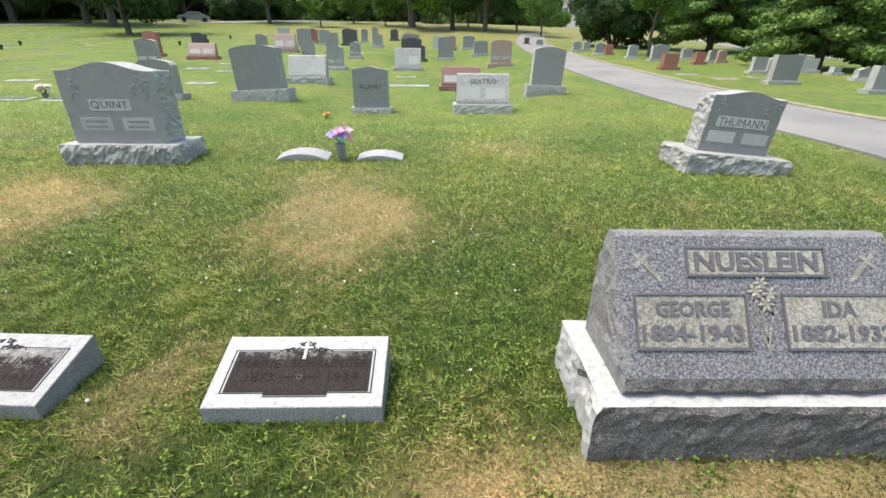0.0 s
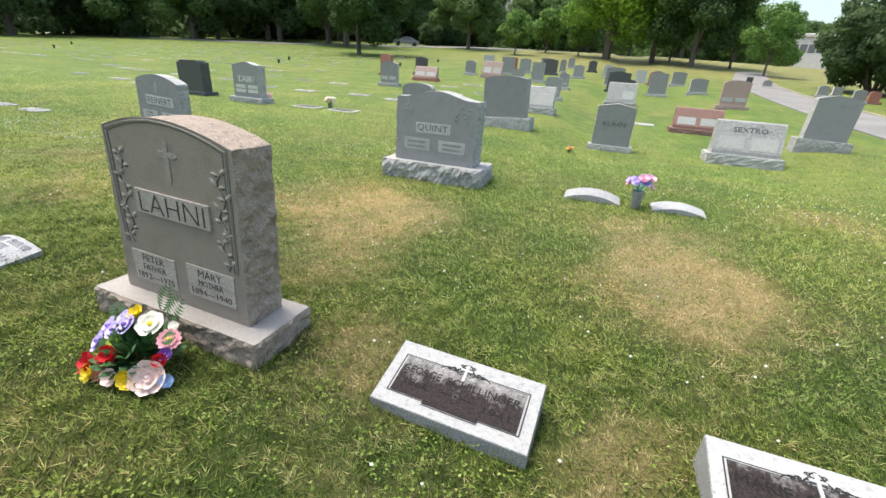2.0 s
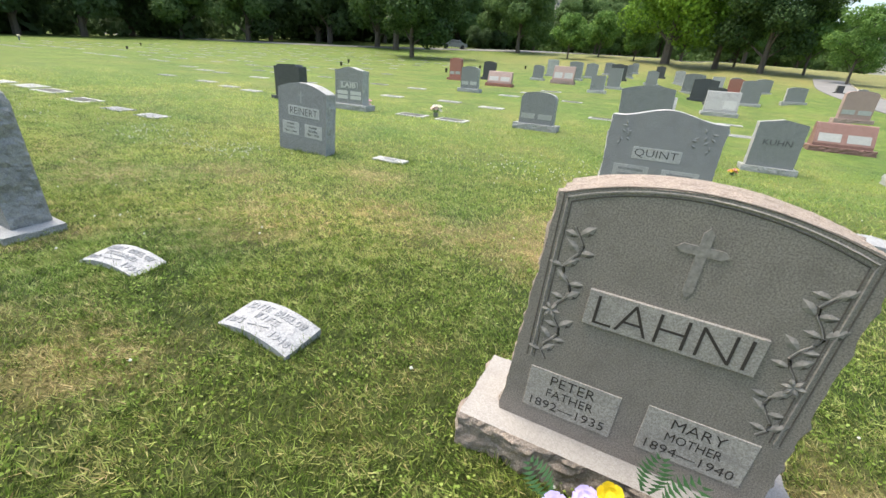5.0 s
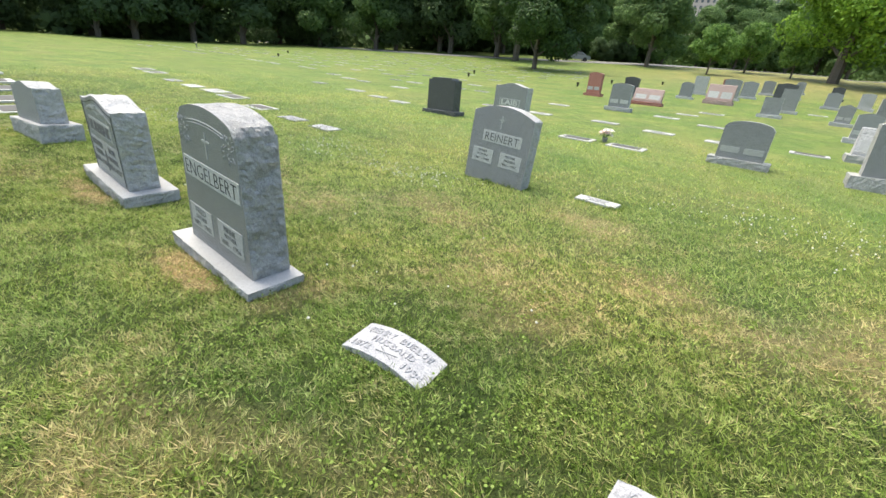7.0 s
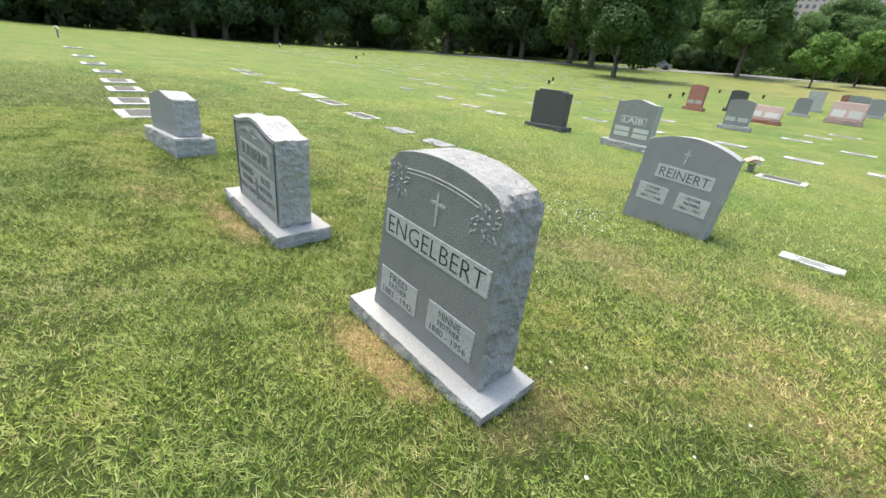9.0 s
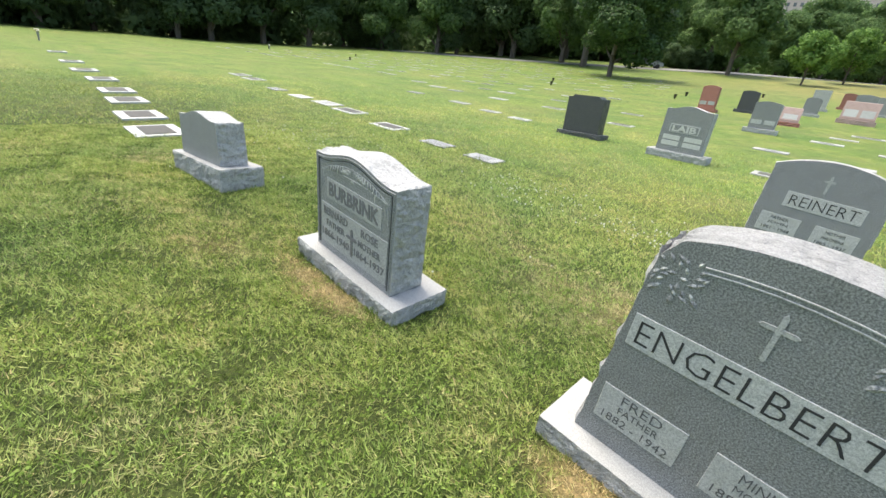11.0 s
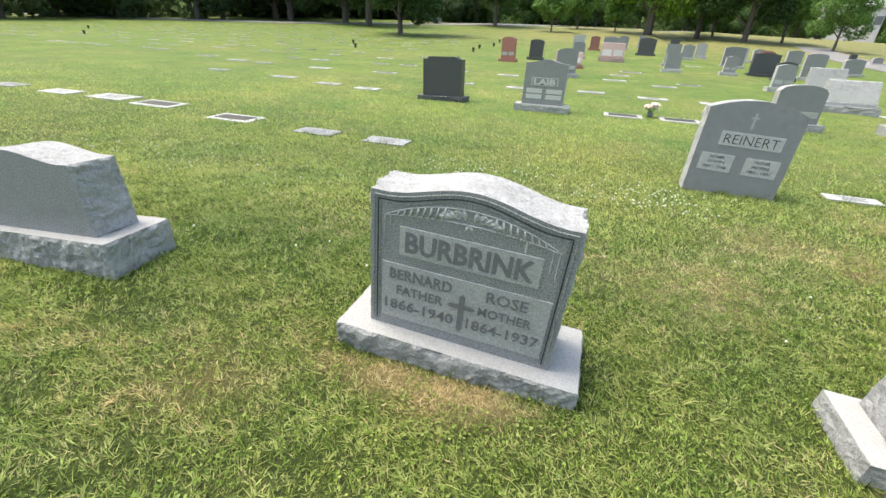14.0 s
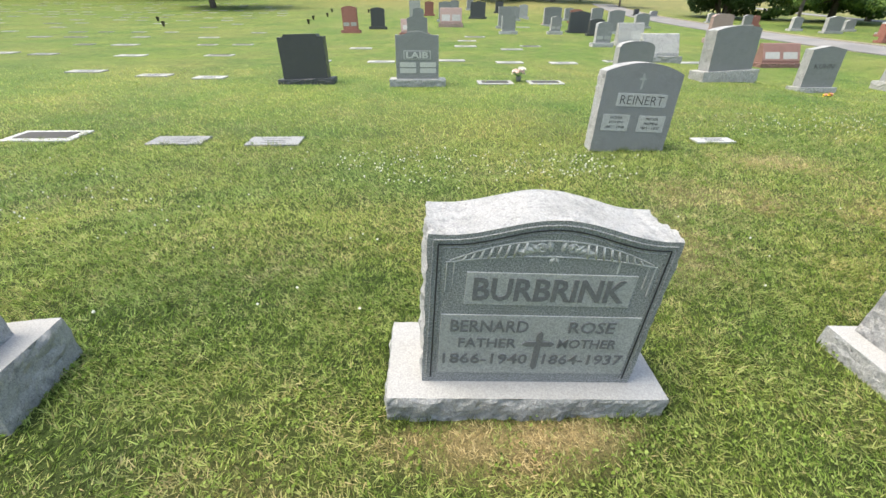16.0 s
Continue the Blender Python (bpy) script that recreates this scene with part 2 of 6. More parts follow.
def turf_material(name, blades):
    """Lawn: green to straw by the attribute 'dry', with two scales of mottling."""
    m, n, l, p = nodes_of(name)
    geo = n.new("ShaderNodeNewGeometry")
    at = n.new("ShaderNodeAttribute")
    at.attribute_name = "dry"
    tone = n.new("ShaderNodeAttribute")
    tone.attribute_name = "tone"
    big = noise_node(n, l, geo.outputs["Position"], 0.55, 5.0, 0.6)
    small = noise_node(n, l, geo.outputs["Position"], 26.0, 4.0, 0.75)
    if blades:
        gr = ramp(n, ((0.0, (0.02, 0.042, 0.006)), (0.45, (0.176, 0.268, 0.047)), (1.0, (0.43, 0.53, 0.17))))
        st = ramp(n, ((0.0, (0.09, 0.07, 0.032)), (0.5, (0.33, 0.26, 0.13)), (1.0, (0.66, 0.54, 0.3))))
        fac = tone.outputs["Fac"]
    else:
        gr = ramp(n, ((0.25, (0.078, 0.128, 0.027)), (0.5, (0.122, 0.183, 0.044)), (0.75, (0.178, 0.238, 0.072))))
        st = ramp(n, ((0.3, (0.21, 0.165, 0.08)), (0.7, (0.36, 0.3, 0.155))))
        fac = small.outputs["Fac"]
    l.new(fac, gr.inputs["Fac"]), l.new(fac, st.inputs["Fac"])
    broad = ramp(n, ((0.3, (0.72, 0.84, 0.82)), (0.7, (1.24, 1.14, 1.08))))
    l.new(big.outputs["Fac"], broad.inputs["Fac"])
    col = mix_node(n, l, at.outputs["Fac"], gr.outputs["Color"], st.outputs["Color"])
    if not blades:
        mid, far = noise_node(n, l, geo.outputs["Position"], 0.3, 6.0, 0.68), noise_node(n, l, geo.outputs["Position"], 3.2, 5.0, 0.7)
        mr = ramp(n, ((0.47, (0, 0, 0)), (0.68, (0.5, 0.5, 0.5))))
        fr = ramp(n, ((0.3, (0.68, 0.74, 0.7)), (0.5, (1, 1, 1)), (0.7, (1.25, 1.2, 1.15))))
        l.new(mid.outputs["Fac"], mr.inputs["Fac"]), l.new(far.outputs["Fac"], fr.inputs["Fac"])
        col = mix_node(n, l, mr.outputs["Color"], col, (0.2, 0.19, 0.075))
        col = mix_node(n, l, 1.0, col, fr.outputs["Color"], "MULTIPLY")
        # Thatch below the blades, darkened to carry the shade in the gaps
        under = ramp(n, ((0.2, (0.018, 0.028, 0.007)), (0.85, (0.25, 0.185, 0.095))))
        l.new(at.outputs["Fac"], under.inputs["Fac"])
        col = mix_node(n, l, tone.outputs["Fac"], col, under.outputs["Color"])
        litter, lr = noise_node(n, l, geo.outputs["Position"], 75.0, 5.0, 0.8), ramp(n, ((0.36, (0.35, 0.36, 0.34)), (0.5, (1, 1, 1)), (0.66, (1.75, 1.7, 1.6))))
        l.new(litter.outputs["Fac"], lr.inputs["Fac"])
        col = mix_node(n, l, 1.0, col, lr.outputs["Color"], "MULTIPLY")
    col = mix_node(n, l, 1.0, col, broad.outputs["Color"], "MULTIPLY")
    l.new(col, p.inputs["Base Color"])
    p.inputs["Roughness"].default_value, p.inputs["Specular IOR Level"].default_value = 0.75, 0.12
    if blades:
        tr = n.new("ShaderNodeBsdfTranslucent")
        l.new(col, tr.inputs["Color"])
        mx = n.new("ShaderNodeMixShader")
        mx.inputs[0].default_value = 0.3
        l.new(p.outputs[0], mx.inputs[1]), l.new(tr.outputs[0], mx.inputs[2])
        l.new(mx.outputs[0], n["Material Output"].inputs["Surface"])
    else:
        bump_on(n, l, small.outputs["Fac"], p, 0.8, 0.03)
    return m


TURF = turf_material("turf", False)
BLADE = turf_material("grass_blade", True)


def asphalt_material():
    m, n, l, p = nodes_of("worn_asphalt")
    geo = n.new("ShaderNodeNewGeometry").outputs["Position"]
    fine, wide = noise_node(n, l, geo, 90.0, 3.0, 0.8), noise_node(n, l, geo, 0.7, 5.0, 0.6)
    a = ramp(n, ((0.3, (0.175, 0.172, 0.17)), (0.7, (0.29, 0.284, 0.278))))
    b = ramp(n, ((0.35, (0.78, 0.78, 0.8)), (0.65, (1.1, 1.08, 1.06))))
    l.new(fine.outputs["Fac"], a.inputs["Fac"]), l.new(wide.outputs["Fac"], b.inputs["Fac"])
    l.new(mix_node(n, l, 1.0, a.outputs["Color"], b.outputs["Color"], "MULTIPLY"), p.inputs["Base Color"])
    p.inputs["Roughness"].default_value = 0.85
    bump_on(n, l, fine.outputs["Fac"], p, 0.4, 0.004)
    return m


ASPHALT = asphalt_material()


# ---- ground ----
def ease(v, a, b):
    u = min(1.0, max(0.0, (v - a) / (b - a)))
    return u * u * (3 - 2 * u)


BANK_X = (-17, -14, -11.4, -10.2, -8.9, -7.8, -6.6, -5.7, -4.7, -3.4, -2.3, -1.2, 0, 2.5, 4.5, 7)
BANK_Z = (0.02, 0.05, 0.13, 0.15, 0.05, 0.03, 0.04, 0.03, 0.096, 0.102, 0.01, -0.03, -0.085, -0.1, -0.08, 0)


def bank(x, y):
    """Swell of the lawn along the first row, over single places or arrays."""
    w = np.clip((4.4 - y) / 2.2, 0, 1) * np.clip((y + 12) / 8, 0, 1)
    return np.interp(x, BANK_X, BANK_Z) * w * w * (3 - 2 * w)


def rise(x, y):
    """Height of the lawn: level along the first row of graves, climbing away from it."""
    d = y - 1.5
    if d < 0:
        return 0.02 * max(d, -60) + float(bank(x, y))
    e = min(d, 80.0)
    v = 0.042 * e + 0.0005 * e * e + 0.06 * (min(d, 260) - e)
    hollow = 0.27 * ease(x, -1.7, 0.1) * (1 - 0.75 * ease(x, 3.2, 5.0)) * ease(y, 6.0, 10.0)
    return v / (1 + max(0.0, x - 8) * 0.004) - hollow + float(bank(x, y))


DRY = (  # straw patches: x, y, half width, half depth, strength
    (1.0, 3.5, 0.6, 0.62, 1.2), (-1.95, 3.75, 0.75, 0.7, 1.0), (-1.5, 2.6, 0.5, 0.6, 0.4), (1.0, 4.5, 0.7, 0.45, 0.6), (3.0, 5.9, 0.8, 0.5, 0.4),
    (2.9, 1.22, 0.75, 0.16, 1.8), (-0.75, 1.9, 0.35, 0.4, 0.45), (0.35, 1.35, 0.4, 0.35, 0.42), (0.5, 1.75, 0.25, 0.35, 0.5), (2.0, 1.3, 0.3, 0.4, 0.35),
    (-8.3, 1.31, 0.42, 0.12, 1.05), (-6.3, 1.34, 0.36, 0.11, 0.95), (-5.55, 1.65, 0.25, 0.3, 0.45), (-4.6, 3.3, 0.9, 0.8, 0.36), (-3.7, 3.6, 1.0, 0.6, 0.34),
    (-3.9, 1.0, 0.6, 0.35, 0.3), (-2.6, 1.6, 0.3, 0.45, 0.32), (-6.2, 3.6, 0.8, 0.5, 0.4), (-4.6, 4.6, 0.7, 0.3, 0.55), (-9.6, 0.9, 0.5, 0.35, 0.3),
    (-4.9, 1.15, 0.5, 0.25, 0.32), (-0.4, 1.15, 0.5, 0.3, 0.35), (-1.5, 0.8, 0.6, 0.25, 0.4), (-5.2, 2.6, 0.9, 0.5, 0.3), (-11.9, 1.1, 0.4, 0.3, 0.4),
    (-7.3, 2.9, 0.8, 0.5, 0.4), (-8.9, 2.9, 0.9, 0.6, 0.15), (5.6, 6.4, 1.0, 0.5, 0.35), (3.6, 3.6, 0.8, 0.5, 0.3), (-5.0, 0.7, 0.7, 0.3, 0.3),
)


def dryness(x, y):
    """Straw share over arrays of places: the patches, broken up by ripples of several sizes."""
    x, y = np.asarray(x, float), np.asarray(y, float)
    wob = 0.5 * np.sin(2.3 * x + 1.1 * np.sin(1.7 * y)) * np.sin(2.9 * y + 0.6 + np.sin(1.3 * x)) + 0.3 * np.sin(7.1 * x + 3 * np.sin(4.3 * y)) * np.sin(6.3 * y + 1.9)
    far = np.clip((y - 34) / 22, 0, 1) * np.clip((x + 28) / 18, 0, 1)
    v = 0.08 + 0.21 * np.clip(wob, -0.4, 1) + 0.4 * far
    for px, py, rx, ry, s in DRY:
        q = ((x - px) / rx) ** 2 + ((y - py) / ry) ** 2
        v = v + 1.05 * s**1.5 * np.exp(-(q ** 1.3) * 0.9) * (0.85 + 0.5 * wob)
    return np.clip(1.3 * v - 0.05, 0, 1)


def steps(spans):
    out = []
    for a, b, d in spans:
        out += list(np.arange(a, b - 1e-6, d))
    return out + [spans[-1][1]]


def make_ground():
    xs = steps(((-700, -200, 100), (-200, -60, 20), (-60, -15, 3), (-15, 8, 0.16), (8, 60, 4), (60, 200, 20), (200, 700, 100)))
    ys = steps(((-300, -60, 60), (-60, -2, 6), (-2, 8, 0.16), (8, 20, 0.5), (20, 90, 3), (90, 290, 20), (290, 900, 100)))
    verts = [(x, y, rise(x, y)) for y in ys for x in xs]
    w = len(xs)
    faces = [(j * w + i, j * w + i + 1, (j + 1) * w + i + 1, (j + 1) * w + i) for j in range(len(ys) - 1) for i in range(w - 1)]
    me = bpy.data.meshes.new("ground")
    me.from_pydata(verts, [], faces)
    v = np.array(verts)
    me.attributes.new("dry", "FLOAT", "POINT").data.foreach_set("value", dryness(v[:, 0], v[:, 1]).astype(np.float32))
    # Where blades grow: share of dark thatch with gap shade painted in
    thatch_shade = np.clip((8.5 - v[:, 1]) / 5.5, 0, 1) * np.clip((v[:, 1] + 1.3) / 1.1, 0, 1) * np.clip((v[:, 0] + 25) / 11, 0, 1) * np.clip((7.4 - v[:, 0]) / 0.6, 0, 1)
    me.attributes.new("tone", "FLOAT", "POINT").data.foreach_set("value", (0.8 * thatch_shade).astype(np.float32))
    me.shade_smooth()
    me.materials.append(TURF)
    return tagged(new("ground", me), "mown cemetery lawn, green with straw-coloured dry patches", "lawn", kind="structure")


make_ground()


def ribbon(name, line, width, lift, material, label, category, kerb=False):
    """A strip laid along a line of plan points, following the lawn."""
    pts = []
    for (x0, y0), (x1, y1) in zip(line, line[1:]):
        k = max(2, int(math.hypot(x1 - x0, y1 - y0) / 1.2))
        pts += [(x0 + (x1 - x0) * i / k, y0 + (y1 - y0) * i / k) for i in range(k)]
    pts.append(line[-1])
    for _ in range(12):
        pts = [pts[0]] + [((a[0] + 2 * b[0] + c[0]) / 4, (a[1] + 2 * b[1] + c[1]) / 4) for a, b, c in zip(pts, pts[1:], pts[2:])] + [pts[-1]]
    bm = bmesh.new()
    rows = []
    for i, (x, y) in enumerate(pts):
        a, b = pts[max(0, i - 1)], pts[min(len(pts) - 1, i + 1)]
        d = Vector((b[0] - a[0], b[1] - a[1])).normalized()
        row = []
        for s, z in ((-0.5, -0.1), (-0.5, lift), (-0.25, lift + 0.03), (0.25, lift + 0.03), (0.5, lift), (0.5, -0.1)):
            px, py = x - d.y * s * width, y + d.x * s * width
            row.append(bm.verts.new((px, py, rise(px, py) + z)))
        rows.append(row)
    for r, q in zip(rows, rows[1:]):
        for k in range(5):
            bm.faces.new((r[k], r[k + 1], q[k + 1], q[k]))
    bmesh.ops.recalc_face_normals(bm, faces=bm.faces)
    me = bpy.data.meshes.new(name)
    bm.to_mesh(me), bm.free()
    me.materials.append(material)
    return tagged(new(name, me), label, category, kind="structure")


LANE = [(9.6, -30), (9.2, -6), (8.95, 5), (8.55, 13), (8.8, 22), (9.3, 32), (10.5, 44), (14, 60)]
ribbon("road", LANE, 2.8, 0.035, ASPHALT, "narrow worn grey asphalt cemetery lane", "road")
ribbon("kerb", [(x + 1.46, y) for x, y in LANE], 0.07, 0.06, KERB, "thin pale edging along the asphalt lane", "kerb")
ribbon("road_far", [(-160, 50), (-110, 53), (-80, 56), (-54, 62), (-34, 74), (-15, 84), (10, 92), (40, 96)], 5.0, 0.05, ASPHALT, "pale asphalt road along the edge of the woods", "road")
ribbon("path", [(27, 24), (29, 30), (30, 40), (34, 60)], 2.0, 0.04, ASPHALT, "narrow asphalt path between grave plots", "path")


# ---- builders ----
def part(name, bm, materials, parent, label=""):
    me = bm
    if isinstance(bm, bmesh.types.BMesh):
        me = bpy.data.meshes.new(name)
        bm.to_mesh(me), bm.free()
    if not me.materials:
        for m in materials if isinstance(materials, (list, tuple)) else (materials,):
            me.materials.append(m)
    ob = new(name, me)
    ob.parent = parent
    return tagged(ob, label)


def thing(name, m, label, category, group=""):
    ob = new(name)
    ob.empty_display_size = 0.1
    ob.matrix_world = m
    return tagged(ob, label, category, group)


def loft(bm, loops, first=None, last=None, side=0, smooth=False):
    """Joins closed loops of points into a skin; first and last give the caps' material slots."""
    rings = [[bm.verts.new(p) for p in loop] for loop in loops]
    for a, b in zip(rings, rings[1:]):
        for i in range(len(a)):
            j = (i + 1) % len(a)
            f = bm.faces.new((a[i], a[j], b[j], b[i]))
            f.material_index, f.smooth = side, smooth
    for ring, slot in ((rings[0][::-1], first), (rings[-1], last)):
        if slot is not None:
            bm.faces.new(ring).material_index = slot
    bmesh.ops.recalc_face_normals(bm, faces=bm.faces)
    if smooth:
        for e in bm.edges:
            if len(e.link_faces) == 2 and e.link_faces[0].normal.dot(e.link_faces[1].normal) < 0.93:
                e.smooth = False
    return bm


def box(bm, x0, x1, y0, y1, z0, z1, slot=0, bevel=0.0):
    r = bmesh.ops.create_cube(bm, size=1.0, matrix=Matrix.Translation(((x0 + x1) / 2, (y0 + y1) / 2, (z0 + z1) / 2)) @ Matrix.Diagonal((x1 - x0, y1 - y0, z1 - z0, 1)))
    for f in {f for v in r["verts"] for f in v.link_faces}:
        f.material_index = slot
    if bevel:
        bmesh.ops.bevel(bm, geom=list({e for v in r["verts"] for e in v.link_edges}), offset=bevel, segments=1, affect="EDGES")
    return bm


def top_line(u, shape, shoulder, apex):
    """Height of the stone's head at u, from -1 to 1 across its width."""
    if shape == "arc":
        return shoulder + (apex - shoulder) * (1 - u * u)
    if shape == "round":
        return shoulder + (apex - shoulder) * (1 - abs(u) ** 2.2) - 0.05 * max(0, abs(u) - 0.86) / 0.14
    if shape == "serp":
        return shoulder + (apex - shoulder) * 0.5 * (1 + math.cos(math.pi * max(-1, min(1, u * 1.12))))
    if shape == "step":
        return apex if abs(u) < 0.72 else shoulder
    return shoulder + (apex - shoulder) * (1 - abs(u))


def face_outline(w, bottom, shoulder, apex, shape, taper=0.0, rows=9, cols=22):
    left = [(-w / 2 + taper * k / rows, bottom + (shoulder - bottom) * k / rows) for k in range(rows)]
    top = [((-w / 2 + taper) * -u, top_line(u, shape, shoulder, apex)) for u in [-1 + 2 * k / cols for k in range(cols + 1)]]
    return left + top + [(-x, z) for x, z in left[::-1]]


def tablet(w, bottom, shoulder, apex, depth, shape, rough, seed, taper=0.0, rows=9, cols=22, layers=6, shear=0.0):
    """An upright stone: dressed front (slot 0) and back, split or dressed edges (slot 1). The front lies at y = 0."""
    line = face_outline(w, bottom, shoulder, apex, shape, taper, rows, cols)
    c = Vector((0, (bottom + shoulder) / 2))
    loops = []
    for k in range(layers + 1):
        f = k / layers
        amp = rough * (0.3 if k in (0, layers) else 1.0)
        ring = []
        for i, (x, z) in enumerate(line):
            a, b = Vector(line[i - 1]), Vector(line[(i + 1) % len(line)])
            t = (b - a).normalized() if (b - a).length > 1e-6 else Vector((1, 0))
            nrm = Vector((-t.y, t.x))
            if nrm.dot(Vector((x, z)) - c) < 0:
                nrm = -nrm
            q = Vector((x + seed * 0.7, f * depth, z))
            s = 0.8 * noise.noise(q * 8) + 1.1 * noise.noise(q * 19) + 0.6 * noise.noise(q * 41)
            low = 0.0 if z <= bottom + 1e-6 else 1.0
            off = amp * (0.25 + s) * low * (0.22 if abs(nrm.y) > 0.75 else 1.0)
            ring.append((x + nrm.x * off + shear * (z - bottom), f * depth, z + nrm.y * off))
        loops.append(ring)
    return loft(bmesh.new(), loops, 0, 0, 1, rough < 0.0125)


def plinth(x0, x1, y0, y1, h, rough, seed, deep=0.12, fine=0.022):
    """A base: sawn top (slot 0), split sides (slot 1)."""
    nx, ny = max(6, int((x1 - x0) / fine)), max(4, int((y1 - y0) / fine))
    plan = [(x0 + (x1 - x0) * i / nx, y0, 0, -1) for i in range(nx)] + [(x1, y0 + (y1 - y0) * i / ny, 1, 0) for i in range(ny)]
    plan += [(x1 - (x1 - x0) * i / nx, y1, 0, 1) for i in range(nx)] + [(x0, y1 - (y1 - y0) * i / ny, -1, 0) for i in range(ny)]
    loops = []
    for k, z in enumerate((-deep, 0.0, h * 0.18, h * 0.36, h * 0.54, h * 0.72, h * 0.88, h)):
        ring = []
        for x, y, nx_, ny_ in plan:
            q = Vector((x + seed, y, z * 1.4))
            s = 0.8 * noise.noise(q * 7) + 0.8 * noise.noise(q * 18) + 0.45 * noise.noise(q * 44)
            off = rough * (0.4 + s) * (0.25 if k == 7 else 1.0)
            ring.append((x + nx_ * off, y + ny_ * off, z + (rough * 0.12 * s if k == 7 else 0)))
        loops.append(ring)
    return loft(bmesh.new(), loops, None, 0, 1, False)


def letters(parent, text, x, z, width, height, y, material, tilt=0.0, proud=0.003, name="letter", flat=None, bold=0.0):
    """A line of carved or raised letters, centred at x, z, fitted to width and height."""
    cu = bpy.data.curves.new("line", "FONT")
    cu.body, cu.align_x, cu.align_y, cu.resolution_u, cu.extrude, cu.offset = text, "CENTER", "CENTER", 2, 0.002, bold
    tmp = bpy.data.objects.new("line", cu)
    me = bpy.data.meshes.new_from_object(tmp)
    bpy.data.objects.remove(tmp), bpy.data.curves.remove(cu)
    co = np.zeros(len(me.vertices) * 3, np.float32)
    me.vertices.foreach_get("co", co)
    co = co.reshape(-1, 3)
    lo, hi = co.min(0), co.max(0)
    sx, sy = width / (hi[0] - lo[0]), height / (hi[1] - lo[1])
    co[:, 0] = (co[:, 0] - (lo[0] + hi[0]) / 2) * sx
    co[:, 1] = (co[:, 1] - (lo[1] + hi[1]) / 2) * sy
    co[:, 2] = co[:, 2] / max(1e-6, hi[2] - lo[2]) * proud
    for x0, x1, z0, z1, held in PANELS.get(parent.name, ()) if flat is None else ():
        if x0 < x < x1 and z0 < z < z1:
            parent = held
    place = flat if flat is not None else pose(x, y, z, 90 + tilt)
    for glyph in glyphs(me, co):
        glyph.materials.append(material)
        ob = part(name, glyph, material, parent)
        if parent.type == "MESH":
            ob.matrix_parent_inverse = parent.matrix_basis.inverted()
        ob.matrix_basis = place
    bpy.data.meshes.remove(me)


def glyphs(me, co):
    """Splits a line of text into one mesh a letter: pieces that stand over one another belong together."""
    faces = [tuple(p.vertices) for p in me.polygons]
    root = list(range(len(co)))

    def top(i):
        while root[i] != i:
            root[i] = root[root[i]]
            i = root[i]
        return i

    for f in faces:
        for v in f[1:]:
            root[top(v)] = top(f[0])
    span = {}
    for i in range(len(co)):
        r = top(i)
        a, b = span.get(r, (1e9, -1e9))
        span[r] = (min(a, co[i][0]), max(b, co[i][0]))
    groups = []
    for r, (a, b) in sorted(span.items(), key=lambda q: q[1]):
        if groups and a < groups[-1][1] - 0.3 * min(b - a, groups[-1][1] - groups[-1][0]):
            groups[-1][1] = max(b, groups[-1][1])
            groups[-1][2].add(r)
        else:
            groups.append([a, b, {r}])
    out = []
    for a, b, members in groups:
        use = [f for f in faces if top(f[0]) in members]
        index = {v: k for k, v in enumerate(sorted({v for f in use for v in f}))}
        g = bpy.data.meshes.new("letter")
        g.from_pydata([tuple(map(float, co[v])) for v in index], [], [tuple(index[v] for v in f) for f in use])
        out.append(g)
    return out


PANELS = {}


def panel(parent, x0, x1, z0, z1, y, material, proud=0.004, name="panel", label=""):
    ob = part(name, box(bmesh.new(), x0, x1, y - proud, y + 0.006, z0, z1, 0, 0.0015), material, parent, label)
    PANELS.setdefault(parent.name, []).append((x0, x1, z0, z1, ob))
    return ob


def cross(parent, x, z0, z1, y, material, bar=0.5, thick=0.13, name="cross", pointed=True):
    """A latin cross in low relief, from z0 to z1, with pointed ends."""
    h = z1 - z0
    t, arm, cz = h * thick / 2, h * bar / 2, z0 + h * 0.68
    e = t * 1.0 if pointed else 0
    pts = [(-t, z0 + e), (0, z0 - e * 0.2), (t, z0 + e), (t, cz - t), (arm - e, cz - t), (arm + e * 0.2, cz), (arm - e, cz + t), (t, cz + t), (t, z1 - e), (0, z1 + e * 0.2), (-t, z1 - e), (-t, cz + t), (-arm + e, cz + t), (-arm - e * 0.2, cz), (-arm + e, cz - t), (-t, cz - t)]
    bm = bmesh.new()
    loft(bm, [[(x + a, y + 0.004, b) for a, b in pts], [(x + a, y - 0.004, b) for a, b in pts]], None, 0)
    return part(name, bm, material, parent)


def tube(bm, pts, radius, sides=6, taper=1.0):
    rings = []
    for i, p in enumerate(pts):
        a, b = Vector(pts[max(0, i - 1)]), Vector(pts[min(len(pts) - 1, i + 1)])
        q = (b - a).to_track_quat("Z", "Y")
        r = radius * (1 + (taper - 1) * i / max(1, len(pts) - 1))
        rings.append([Vector(p) + q @ Vector((r * math.cos(2 * math.pi * k / sides), r * math.sin(2 * math.pi * k / sides), 0)) for k in range(sides)])
    return loft(bm, rings, 0, 0, 0, True)


def frame_line(parent, pts, y, radius, material, name="border_line"):
    return part(name, tube(bmesh.new(), [(x, y, z) for x, z in pts], radius, 5), material, parent)


